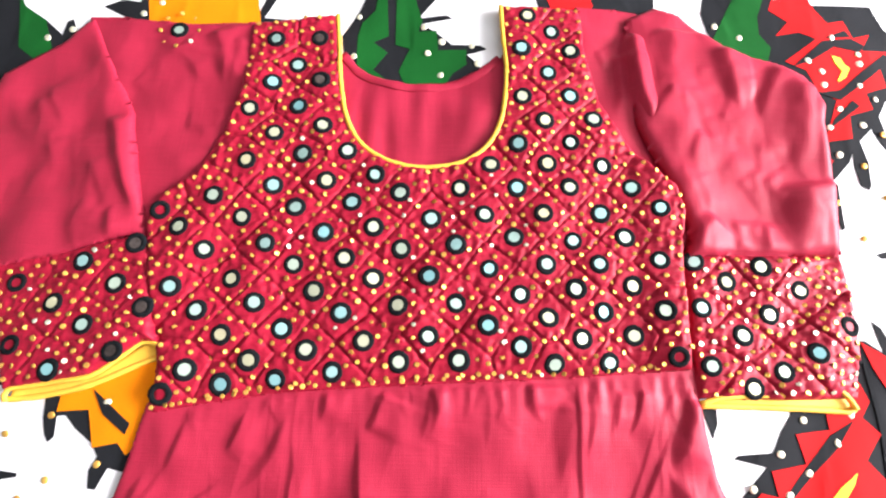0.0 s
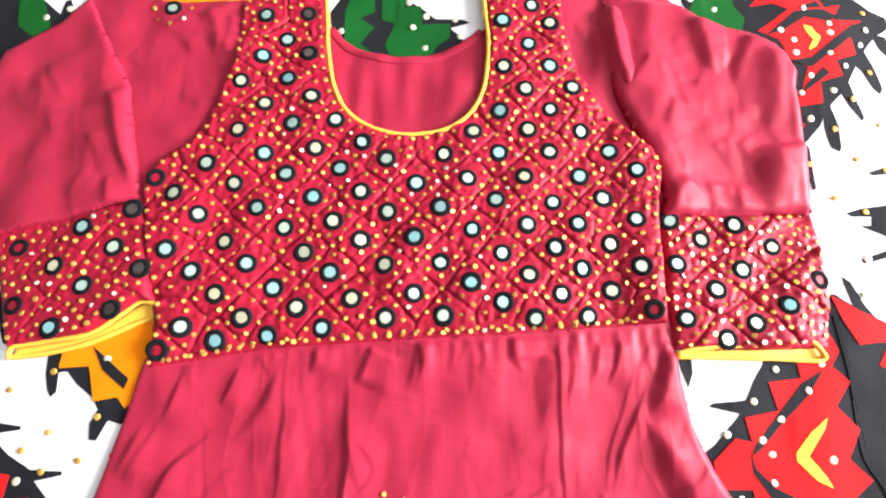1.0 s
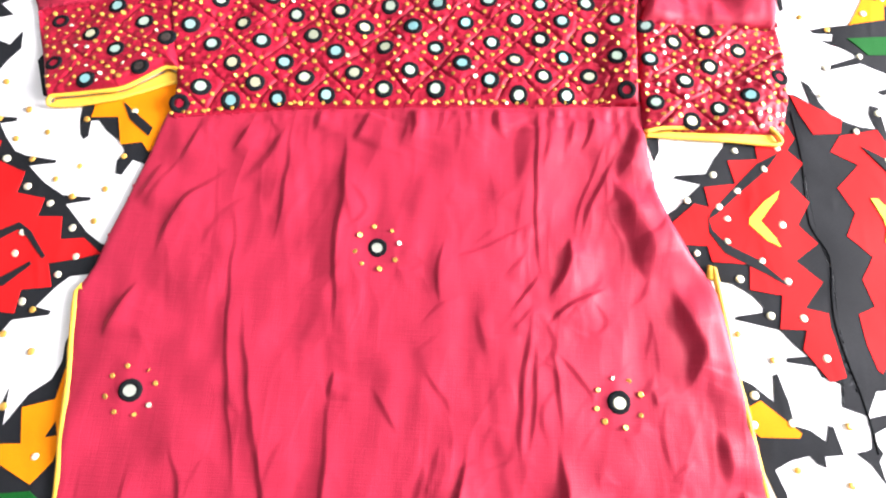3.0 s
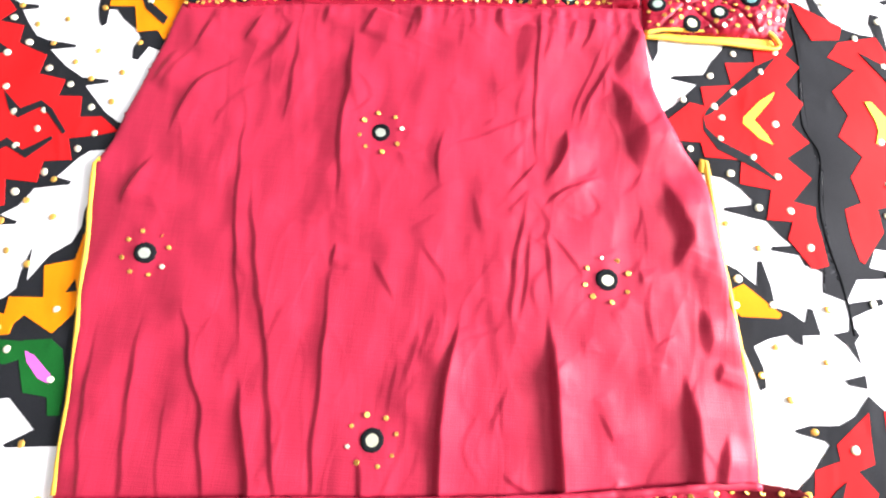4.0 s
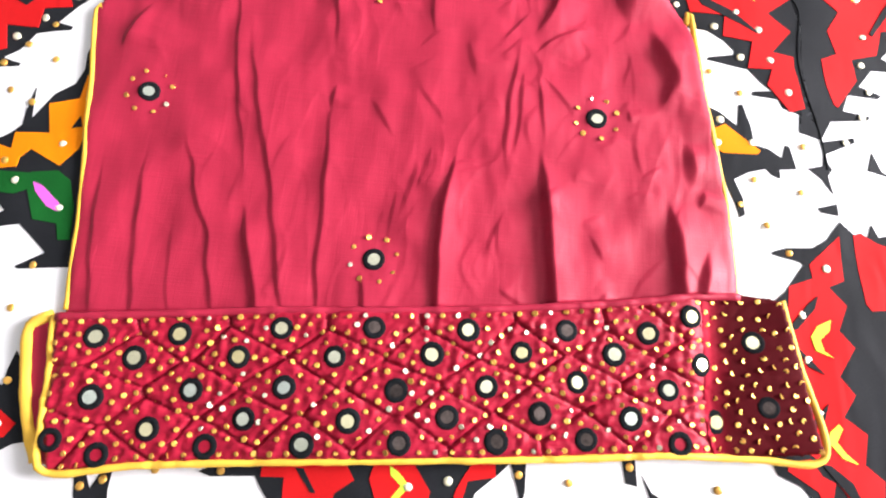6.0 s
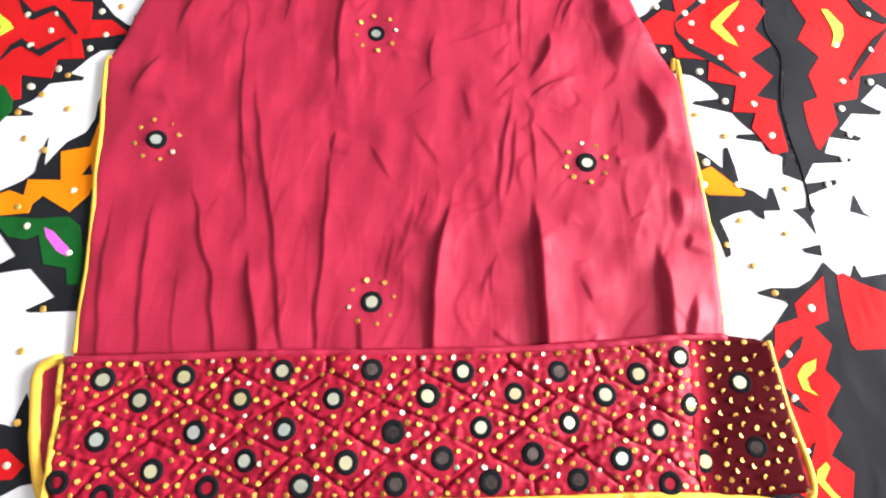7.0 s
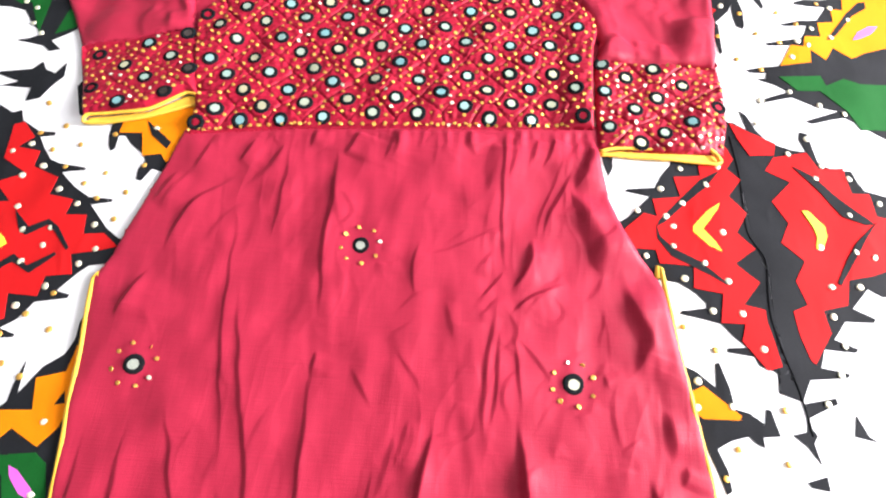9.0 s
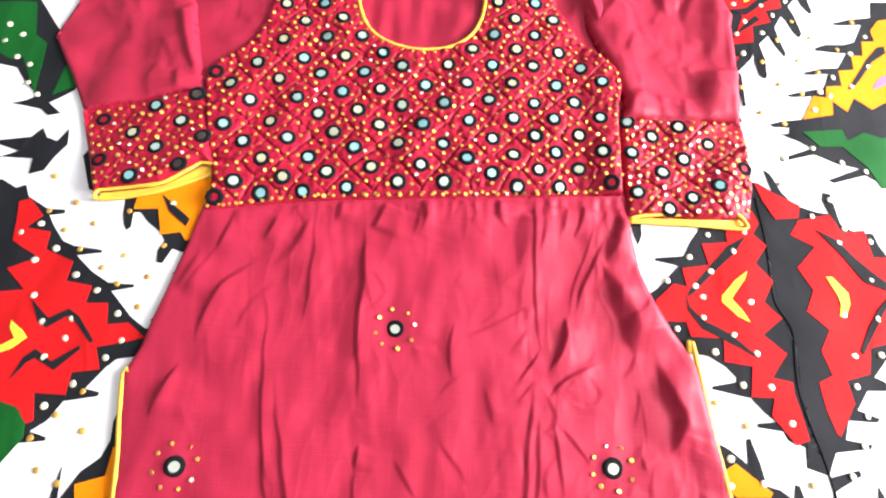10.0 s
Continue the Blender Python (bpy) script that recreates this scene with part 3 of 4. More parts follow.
patch("neon", [(86, -572), (94, -577), (103, -587), (92, -600), (89, -596), (96, -587), (87, -579)])
patch("strip", [(9, -579), (16, -579), (28, -597), (24, -597)])
SEAM = [(454, 58), (456, -4), (454, -61), (458, -78), (469, -102), (465, -139), (463, -170), (467, -199), (474, -226), (477, -246), (479, -265), (480, -280)]
# the seam that joins two widths of cloth
tube("seam", SEAM, lambda x, y: bed(x, y) + 0.0008, 0.0012, THREAD, bedspread, "dark puckered seam", 0.5, 6)

# ---- the dress ----
PALE_BEADS_a = [(388, 7), (432, 12), (416, -12), (362, -22), (386, -38), (366, -56), (334, -51), (373, -68), (426, -72), (371, -91), (489, 78), (544, 58), (518, 36), (554, 22), (542, 3), (583, 7), (609, -24), (571, -41), (532, -82), (570, -85), (424, -129), (378, -129), (340, -105), (403, -163), (433, -164), (448, -200), (402, -110), (534, -127), (565, -125), (589, -90), (529, -160), (534, -190), (522, -220), (377, -236), (373, -261), (407, -258), (502, -249), (-448, 193), (-426, 150), (-373, -17), (-392, -28), (-349, -45), (-368, -59), (-319, -74), (-357, -98)]
PALE_BEADS_b = [(-293, -90), (-339, -126), (-310, -121), (-265, -114), (-312, -142), (-254, -142), (-232, 13), (-327, -162), (-266, -160), (-291, -187), (-314, -209), (-242, -317), (-232, -377), (-276, -355), (-234, -562), (468, -378), (443, -422), (446, -462), (452, -507), (492, 414), (459, 383), (517, 393), (515, 380), (471, 369), (470, 352), (508, 352), (482, 323), (467, 301), (502, 304), (472, 270), (522, 335), (547, 364), (560, 386), (553, 187), (579, 209), (616, 230), (590, 240), (566, 215), (625, 282), (646, 264), (656, 315), (538, 129), (572, 111), (600, 100), (501, 115)]
PALE_BEADS_c = [(-490, 252), (-470, 238), (-489, 227), (-466, 203), (-442, 166), (-273, 420), (-345, 397), (-370, 386), (-255, 435), (40, 381), (35, 415), (55, 395), (88, 390), (94, 368), (54, 354), (-38, 429), (-41, 376), (364, 429), (390, 414), (102, -587), (134, -581)]
PALE_BEADS = PALE_BEADS_a + PALE_BEADS_b + PALE_BEADS_c
GOLD_BEADS_a = [(400, -204), (370, -182), (458, -258), (407, -296), (451, -306), (392, -322), (-369, -1), (-375, 42), (-341, 10), (-316, -14), (-346, -23), (-322, -45), (-273, -50), (-293, -65), (-273, -82), (-242, -73), (-246, -106), (-279, 2), (-232, -37), (-279, -194), (-300, -217), (-270, -231), (-280, -278), (-318, -239), (-303, -267), (-291, -337), (-235, -528), (-241, -431), (-249, -469), (435, -366), (416, -341), (549, 328), (521, 293), (496, 258), (546, 263), (512, 223), (482, 180), (463, 218), (562, 410), (511, 165), (541, 211), (570, 246), (607, 287), (642, 339), (570, 302)]
GOLD_BEADS_b = [(-161, -605), (-144, -599), (-104, -589), (-51, -586), (192, -573), (235, -577), (285, -561), (359, -574)]
GOLD_BEADS = GOLD_BEADS_a + GOLD_BEADS_b
YOKE_MIRRORS_a = [(-122, 386), (-97, 357), (-120, 333), (-140, 302), (-91, 306), (-112, 275), (-136, 244), (-82, 253), (-76, 390), (-71, 338), (-64, 285), (-37, 257), (-8, 232), (148, 423), (174, 404), (140, 380), (193, 379), (168, 352), (140, 323), (190, 325), (162, 295), (213, 299), (188, 272), (134, 269), (106, 246), (163, 248), (219, 247), (-163, 206), (-134, 185), (-108, 219), (-84, 197), (-192, 174), (-165, 152), (-109, 160), (-81, 140), (-137, 125), (-190, 116), (-164, 95), (-113, 103), (-139, 73), (-86, 80), (-62, 61), (-112, 51), (-166, 42), (-135, 30)]
YOKE_MIRRORS_b = [(-87, 35), (-37, 42), (-56, 225), (-30, 204), (-55, 172), (-7, 178), (-33, 147), (-5, 128), (-60, 115), (-33, 95), (-11, 70), (19, 103), (20, 157), (17, 214), (48, 188), (47, 131), (48, 75), (22, 52), (73, 106), (72, 162), (76, 220), (100, 193), (104, 139), (102, 86), (76, 54), (128, 171), (133, 115), (132, 67), (132, 221), (157, 195), (158, 144), (158, 94), (162, 52), (184, 223), (185, 168), (185, 121), (188, 75), (214, 197), (208, 145), (210, 100), (212, 54), (246, 224), (236, 173), (239, 125), (236, 79)]
YOKE_MIRRORS_c = [(271, 202), (266, 150), (265, 102), (272, 60), (-212, 190), (-184, 21)]
YOKE_MIRRORS = YOKE_MIRRORS_a + YOKE_MIRRORS_b + YOKE_MIRRORS_c
LEFT_CUFF_MIRRORS_a = [(-277, 139), (-241, 118), (-294, 99), (-261, 80), (-281, 40), (-228, 57), (-336, 118), (-323, 61), (-230, 157), (-210, 96)]
LEFT_CUFF_MIRRORS = LEFT_CUFF_MIRRORS_a
RIGHT_CUFF_MIRRORS_a = [(302, 151), (367, 147), (332, 132), (402, 125), (303, 106), (367, 101), (338, 81), (440, 91), (404, 66), (305, 53), (371, 49), (342, 34)]
RIGHT_CUFF_MIRRORS = RIGHT_CUFF_MIRRORS_a
HEM_MIRRORS_a = [(-165, -487), (-131, -502), (-158, -535), (-109, -556), (-98, -480), (-46, -495), (-80, -524), (-34, -543), (-62, -566), (-14, -469), (-5, -516), (33, -489), (50, -538), (15, -559), (63, -463), (86, -512), (92, -552), (113, -481), (142, -459), (188, -474), (160, -504), (129, -530), (170, -546), (205, -522), (244, -540), (226, -453), (236, -495), (267, -470), (281, -521), (296, -450), (313, -496), (334, -433), (343, -473), (355, -519), (322, -538), (388, -451), (397, -504), (-182, -569), (-145, -578)]
HEM_MIRRORS = HEM_MIRRORS_a
# outlines of the dress, in millimetres
YOKE = [(-60, 425), (-56, 383), (-52, 348), (-42, 298), (-24, 267), (5, 248), (39, 243), (79, 250), (105, 270), (119, 303), (124, 354), (122, 396), (119, 437), (209, 438), (209, 385), (222, 323), (253, 268), (293, 229), (299, 199), (293, 170), (288, 98), (287, 49), (234, 45), (172, 40), (50, 33), (-79, 24), (-137, 15), (-190, 6), (-194, 49), (-211, 109), (-225, 175), (-216, 207), (-184, 234), (-163, 282), (-152, 331), (-151, 408)]
NECK = [(-60, 424), (-55, 382), (-52, 347), (-42, 298), (-24, 266), (5, 248), (39, 242), (79, 249), (105, 270), (119, 302), (124, 353), (121, 396), (119, 436)]
BACK = [(-67, 400), (-52, 375), (-30, 353), (7, 339), (55, 338), (97, 356), (119, 374), (135, 407), (142, 226), (-67, 221)]
BACK_NECK = [(-52, 375), (-30, 352), (7, 338), (55, 338), (97, 355), (118, 373)]
LEFT_SHOULDER = [(-144, 412), (-217, 406), (-303, 413), (-327, 412), (-328, 389), (-265, 215), (-222, 164), (-196, 199), (-151, 274), (-141, 333)]
RIGHT_SHOULDER = [(204, 444), (244, 444), (276, 441), (308, 176), (295, 142), (290, 223), (242, 266), (211, 324)]
LEFT_SLEEVE = [(-323, 410), (-294, 360), (-258, 295), (-243, 233), (-232, 197), (-224, 168), (-258, 160), (-302, 146), (-352, 134), (-363, 130), (-389, 178), (-426, 236), (-403, 340), (-374, 361), (-348, 380), (-329, 405)]
LEFT_CUFF = [(-363, 130), (-344, 77), (-321, 21), (-317, 23), (-286, 29), (-248, 36), (-225, 53), (-208, 66), (-195, 65), (-202, 89), (-215, 136), (-223, 168), (-257, 160), (-302, 146), (-351, 134)]
LEFT_CUFF_UPPER = [(-317, 13), (-317, 23), (-286, 29), (-248, 36), (-225, 53), (-208, 66), (-195, 63), (-190, 58)]
LEFT_CUFF_LOWER = [(-190, 59), (-196, 52), (-209, 47), (-246, 29), (-283, 19), (-310, 15), (-319, 15)]
RIGHT_SLEEVE = [(261, 430), (294, 448), (322, 438), (370, 390), (417, 376), (445, 357), (460, 320), (455, 302), (457, 250), (454, 201), (451, 160), (398, 158), (342, 158), (294, 153), (302, 181), (289, 228), (261, 297), (252, 364)]
RIGHT_CUFF = [(294, 156), (343, 161), (398, 160), (452, 165), (453, 123), (449, 66), (440, 27), (406, 25), (364, 24), (323, 25), (292, 24), (291, 77), (293, 130)]
RIGHT_CUFF_UPPER = [(293, 20), (319, 26), (372, 29), (406, 35), (420, 35), (430, 26), (434, 17)]
RIGHT_CUFF_LOWER = [(436, 19), (430, 15), (405, 16), (372, 17), (319, 18), (294, 18)]
SKIRT = [(-197, 12), (-206, -32), (-215, -75), (-225, -116), (-231, -148), (-237, -163), (-243, -174), (-227, -272), (-213, -379), (-203, -465), (-199, -486), (384, -446), (383, -410), (379, -323), (366, -233), (354, -145), (347, -129), (331, -106), (315, -77), (302, -41), (296, -4), (292, 38), (294, 57), (248, 55), (183, 52), (94, 47), (-22, 40), (-108, 33), (-192, 21)]
LEFT_SLIT = [(-234, -176), (-242, -176), (-226, -272), (-211, -380), (-202, -467)]
RIGHT_SLIT = [(348, -131), (353, -121), (364, -234), (376, -324), (381, -412)]
HEM = [(-206, -472), (-114, -463), (-21, -453), (73, -446), (169, -437), (267, -425), (341, -413), (381, -410), (415, -413), (426, -466), (440, -538), (382, -546), (312, -548), (220, -557), (106, -565), (-5, -574), (-113, -584), (-182, -594), (-193, -555), (-199, -513)]
HEM_EDGE = [(-206, -472), (-199, -513), (-193, -555), (-183, -593), (-113, -584), (-5, -574), (106, -565), (220, -557), (312, -548), (382, -546), (441, -539), (426, -466), (415, -413)]
HEM_BACK = [(-207, -470), (-227, -479), (-226, -501), (-220, -532), (-212, -562), (-192, -590), (-179, -590)]
HEM_BACK_EDGE = [(-210, -472), (-222, -479), (-226, -488), (-219, -520), (-209, -555), (-195, -588)]
HEM_TOP = [(-203, -474), (-114, -465), (-21, -455), (73, -448), (169, -439), (267, -427), (341, -415), (379, -412)]
# creases of the cloth: line and breadth in millimetres, and how steeply the breadth turns away from the window
SKIRT_BANDS = [
    ([(123, -288), (115, -328), (110, -369), (110, -408), (111, -440), (112, -463)], 7.0, 0.75),
    ([(200, -280), (204, -322), (207, -363), (211, -401), (214, -434), (215, -457)], 9.0, 0.80),
    ([(320, -322), (324, -365), (326, -394), (328, -423), (329, -446)], 12.0, 0.60),
    ([(355, -370), (350, -393), (343, -415), (339, -431)], 8.0, 0.50),
    ([(-70, -356), (-60, -399), (-51, -427), (-43, -455), (-39, -472)], 6.5, 0.55),
    ([(-112, -66), (-106, -131), (-102, -180), (-93, -239), (-85, -277), (-76, -320), (-67, -365)], 3.5, 0.30),
    ([(-93, -155), (-84, -203), (-76, -237), (-67, -276), (-59, -303), (-51, -329), (-43, -359), (-37, -388), (-28, -426), (-21, -449), (-17, -466)], 6.0, 0.32),
    ([(-13, 19), (-11, -26), (-9, -58), (-11, -99), (-9, -138), (-5, -175), (-3, -211)], 6.5, 0.38),
    ([(0, -232), (-2, -260), (1, -299), (2, -335), (4, -361), (3, -395), (7, -442), (9, -465)], 4.5, 0.38),
    ([(-121, -44), (-154, -71), (-169, -96), (-175, -121), (-178, -147)], 8.0, 0.30),
    ([(-186, -159), (-197, -180), (-204, -200), (-207, -217)], 8.0, 0.34),
    ([(-189, -40), (-198, -61), (-210, -87)], 11.0, 0.20),
    ([(-74, 6), (-91, -33), (-112, -60)], 12.0, 0.22),
    ([(-69, 12), (-67, -38), (-67, -80), (-70, -129)], 5.0, 0.22),
    ([(-162, -304), (-162, -356), (-159, -396), (-154, -434), (-147, -474)], 6.0, 0.26),
    ([(-134, -286), (-119, -333), (-110, -363), (-98, -387), (-91, -420), (-84, -448), (-79, -470)], 5.0, 0.33),
    ([(-201, -318), (-199, -369), (-194, -408), (-185, -454), (-181, -476)], 4.5, 0.25),
    ([(-128, -374), (-125, -423), (-119, -450), (-115, -472)], 3.2, 0.20),
    ([(182, 41), (181, -22), (180, -75), (183, -116), (190, -154)], 3.5, 0.40),
    ([(266, 2), (249, -31), (234, -69), (223, -103)], 4.5, 0.38),
    ([(256, 19), (240, -26), (223, -69), (216, -110)], 3.0, 0.30),
    ([(214, -95), (211, -120), (202, -142), (192, -161)], 6.5, 0.60),
    ([(255, -143), (227, -155), (206, -168), (189, -187)], 4.5, 0.55),
    ([(188, -133), (171, -154), (157, -174)], 3.5, 0.40),
    ([(180, -163), (168, -180), (158, -189)], 3.0, 0.30),
    ([(187, -80), (132, -112), (91, -128)], 4.5, 0.22),
    ([(259, -37), (272, -74), (282, -104), (290, -141)], 23.0, 0.50),
    ([(290, 26), (271, -9), (259, -37)], 14.4, 0.45),
    ([(309, -138), (318, -174), (326, -203), (313, -238)], 16.8, 0.50),
    ([(94, -105), (88, -136), (93, -174)], 4.0, 0.30),
    ([(179, -163), (169, -226), (166, -271), (169, -314)], 5.4, 0.36),
    ([(180, -196), (179, -259), (173, -298)], 4.0, 0.32),
    ([(198, -206), (218, -228), (233, -251)], 3.5, 0.30),
    ([(194, -195), (201, -246), (203, -285)], 4.0, 0.25),
    ([(170, 23), (166, -11), (162, -55)], 17.0, 0.16),
    ([(142, 37), (140, 11)], 10.0, 0.25),
    ([(50, 35), (47, 3), (41, -14)], 9.0, 0.22),
    ([(241, 33), (233, 7), (225, -10)], 5.0, 0.35),
    ([(220, 30), (213, -5)], 4.5, 0.25),
    ([(9, 28), (-1, 2), (-5, -9)], 9.6, 0.30),
    ([(-110, 11), (-118, -14), (-126, -28)], 7.2, 0.25),
    ([(-161, 5), (-167, -23), (-176, -45)], 7.0, 0.25),
    ([(316, -291), (294, -308)], 3.0, 0.30),
    ([(244, -363), (255, -379), (260, -391)], 4.0, 0.25),
    ([(262, -415), (256, -434), (253, -450)], 9.6, 0.35),
    ([(340, -264), (342, -292), (343, -313)], 13.0, 0.30),
    ([(355, -312), (349, -333)], 6.0, 0.30),
    ([(161, -355), (165, -395)], 3.5, 0.20),
    ([(199, -438), (177, -429), (165, -419)], 4.0, 0.30),
    ([(41, -412), (48, -444), (52, -462)], 6.0, 0.35),
    ([(86, -303), (79, -335), (74, -366)], 6.5, 0.18),
    ([(99, -286), (89, -319), (84, -340)], 5.4, 0.18),
    ([(70, -331), (66, -362), (64, -391)], 4.5, 0.15),
    ([(34, -244), (50, -268), (61, -286)], 5.0, 0.22),
    ([(77, -224), (100, -256), (106, -270)], 5.0, 0.20),
    ([(1, -232), (-4, -258)], 4.8, 0.30),
    ([(122, -170), (132, -199), (136, -216)], 7.2, 0.15),
    ([(283, -235), (287, -251)], 3.0, 0.30),
]
SLEEVE_BANDS = [
    ([(-317, 395), (-297, 374), (-281, 351)], 12.0, 0.50),
    ([(-282, 292), (-266, 246), (-250, 211), (-236, 174)], 12.0, 0.55),
    ([(-291, 239), (-275, 210), (-267, 188)], 6.0, 0.22),
    ([(-265, 190), (-255, 163)], 7.0, 0.30),
    ([(-354, 325), (-341, 300), (-325, 278)], 7.0, 0.22),
    ([(-274, 268), (-312, 267), (-343, 262)], 7.2, 0.14),
    ([(-275, 348), (-257, 302), (-245, 265), (-238, 229)], 3.5, 0.30),
    ([(294, 417), (293, 367), (278, 326)], 27.6, 0.32),
    ([(349, 390), (358, 349), (368, 309)], 14.4, 0.45),
    ([(412, 371), (392, 329), (383, 293)], 14.4, 0.40),
    ([(299, 343), (282, 319), (268, 296)], 8.4, 0.35),
    ([(423, 351), (421, 297), (416, 247)], 26.4, 0.30),
    ([(403, 234), (408, 193), (405, 147)], 33.6, 0.32),
    ([(323, 202), (305, 179), (293, 156)], 12.0, 0.45),
    ([(347, 194), (347, 157)], 7.2, 0.35),
    ([(377, 192), (376, 158)], 6.0, 0.32),
    ([(321, 291), (306, 253)], 7.8, 0.28),
    ([(328, 304), (335, 272)], 6.0, 0.22),
    ([(372, 248), (373, 218)], 5.4, 0.14),
    ([(360, 335), (343, 298)], 7.2, 0.20),
    ([(447, 331), (445, 285), (442, 229)], 8.4, 0.20),
]
SHOULDER_BANDS = [
    ([(-195, 399), (-182, 364), (-173, 330)], 16.8, 0.30),
    ([(-234, 376), (-214, 356), (-199, 336)], 9.6, 0.15),
    ([(-165, 393), (-164, 350), (-171, 323)], 10.0, 0.20),
    ([(257, 422), (257, 351), (268, 304), (287, 259)], 16.0, 0.95),
    ([(244, 386), (244, 343), (239, 306)], 8.4, 0.35),
    ([(223, 385), (235, 364)], 7.0, 0.25),
]
kurta = tagged(new("kurta"), "crimson mirror-work tunic dress with yellow piping, laid flat on the bedspread", "dress")


def pads(x, y, centres, deep, tall=1.0, tight=0.62):
    """Quilted swelling round each mirror, with sharp creases midway between neighbours."""
    c = mm(centres)
    dx, dy = x[:, None] - c[:, 0], y[:, None] - c[:, 1]
    d = np.hypot(dx, dy).min(1)[:, None]
    e = np.sort(np.partition(np.hypot(dx, tall * dy), 1, axis=1)[:, :2], axis=1)
    gap = e[:, 1] - e[:, 0]
    near = np.exp(-(np.maximum(d[:, 0] - 0.030, 0) / 0.01) ** 2)
    flat = np.exp(-(np.maximum(d[:, 0] - 0.0098, 0) / 0.0035) ** 2)      # stiff under the stitched ring
    pulled = tight + 0.30 * np.tanh(WEAVE(x, y) + 0.6 * PUCKER(x, y))      # some stitches drawn tighter
    crease = near * (1 - pulled * np.exp(-gap / 0.0016))
    return deep * (flat + (1 - flat) * (crease + 0.09 * PUCKER(x, y) + 0.05 * GATHERS(x, y)))


def ridges(field, x, y):
    """Sharp crests along the lines where the field is nought."""
    return (1 - np.minimum(np.abs(field(x, y)) * 1.6, 1)) ** 2


def yoke_top(x, y):
    seam = np.interp(x, (-0.19, -0.08, 0.05, 0.17, 0.29), (0.006, 0.024, 0.033, 0.040, 0.049))
    k = np.clip((y - seam) / 0.022, 0, 1)
    return bed(x, y) + 0.0056 + pads(x, y, YOKE_MIRRORS, 0.0054) * (0.2 + 0.8 * k * k * (3 - 2 * k)) + 0.0006 * CREASE(x, y) + 0.3 * np.clip(x - 0.245, 0, 0.03)


def crumples(seed, count, x0, x1, y0, y1, lean, spread, long, width, steep):
    """A table of short random creases in a stretch of cloth; lean is their usual direction in degrees."""
    r = random.Random(seed)
    table = []
    for _ in range(count):
        x, y, a = r.uniform(x0, x1), r.uniform(y0, y1), radians(r.gauss(lean, spread))
        n, bend = r.uniform(0.5, 1.3) * long, r.gauss(0, 0.12) * long
        c, s = math.cos(a), math.sin(a)
        table.append(([(x, y), (x + n * c / 2 - bend * s, y + n * s / 2 + bend * c), (x + n * c, y + n * s)], r.uniform(0.6, 1.6) * width, r.uniform(0.4, 1.4) * steep))
    return table


SKIRT_BANDS += crumples(21, 26, -180, 290, 30, 42, -95, 10, 48, 5, 0.17)
SKIRT_BANDS += crumples(22, 34, -190, 340, -440, 0, -98, 14, 80, 5, 0.10)
SKIRT_BANDS += crumples(23, 44, 40, 330, -420, -60, 50, 22, 46, 4.5, 0.13)
SLEEVE_BANDS += crumples(24, 14, -400, -250, 170, 390, -80, 35, 50, 8, 0.10) + crumples(25, 18, 290, 440, 160, 380, -75, 30, 45, 7, 0.14)
SHOULDER_BANDS += crumples(26, 12, -310, -170, 250, 400, -50, 40, 50, 8, 0.10)


def rumpled(x, y):
    """Fine crumpling, stronger in some places than in others."""
    some = 0.5 + 0.5 * np.tanh(1.2 * CALM(x, y))
    return 0.0002 * ridges(RUMPLE, x, y) + 0.0003 * some * ridges(FINE, x, y) + 0.0003 * WEAVE(x, y) + 0.0003 * BILLOW(x, y) + 0.00007 * (0.4 + some) * LINT(x, y)


def skirt_top(x, y):
    fall = np.exp(-np.clip(0.03 - y, 0, 1) / 0.015)
    lie = bed(x, y) + 0.0062
    z = lie + folds(x, y, SKIRT_BANDS) + 0.00012 * STREAK(x, y) + 0.0006 * fall * GATHER(x, y) + rumpled(x, y)
    seam = np.interp(x, (-0.19, -0.08, 0.05, 0.17, 0.29), (0.006, 0.024, 0.033, 0.040, 0.049))
    turn_up = np.interp(x, (-0.21, -0.02, 0.17, 0.34, 0.42), (-0.470, -0.453, -0.437, -0.413, -0.411))
    z = lie + (z - lie) * np.clip((seam - y) / 0.008, 0.1, 1)
    tucked = np.clip((y - seam - 0.001) / 0.004, 0, 1) + np.clip((turn_up - y) / 0.004 + 0.3, 0, 1)
    return z + (bed(x, y) + 0.0036 - z) * np.clip(tucked, 0, 1)


def sleeve_top(x, y):
    return bed(x, y) + 0.0085 + 0.004 * (x > 0) + 0.85 * folds(x, y, SLEEVE_BANDS) + 0.005 * np.exp(-((x - 0.305) / 0.035) ** 2 - ((y - 0.27) / 0.10) ** 2) - 0.035 * np.clip(-0.25 - x, 0, 0.12) + rumpled(x, y) + 0.0007 * CREASE(x, y)


def shoulder_top(x, y):
    return bed(x, y) + 0.0038 + folds(x, y, SHOULDER_BANDS) + 0.0005 * CREASE(x, y) + 0.7 * rumpled(x, y)


def left_cuff_top(x, y):
    return bed(x, y) + 0.0075 + pads(x, y, LEFT_CUFF_MIRRORS, 0.0034) + 0.10 * np.clip(0.14 - y, 0, 0.1) - 0.075 * np.clip(-0.2 - x, 0, 1)


def right_cuff_top(x, y):
    return bed(x, y) + 0.0045 + pads(x, y, RIGHT_CUFF_MIRRORS, 0.0056, 1.3, 0.85) + 0.02 * np.clip(x - 0.3, 0, 0.12) + 0.001 * CREASE(x, y)


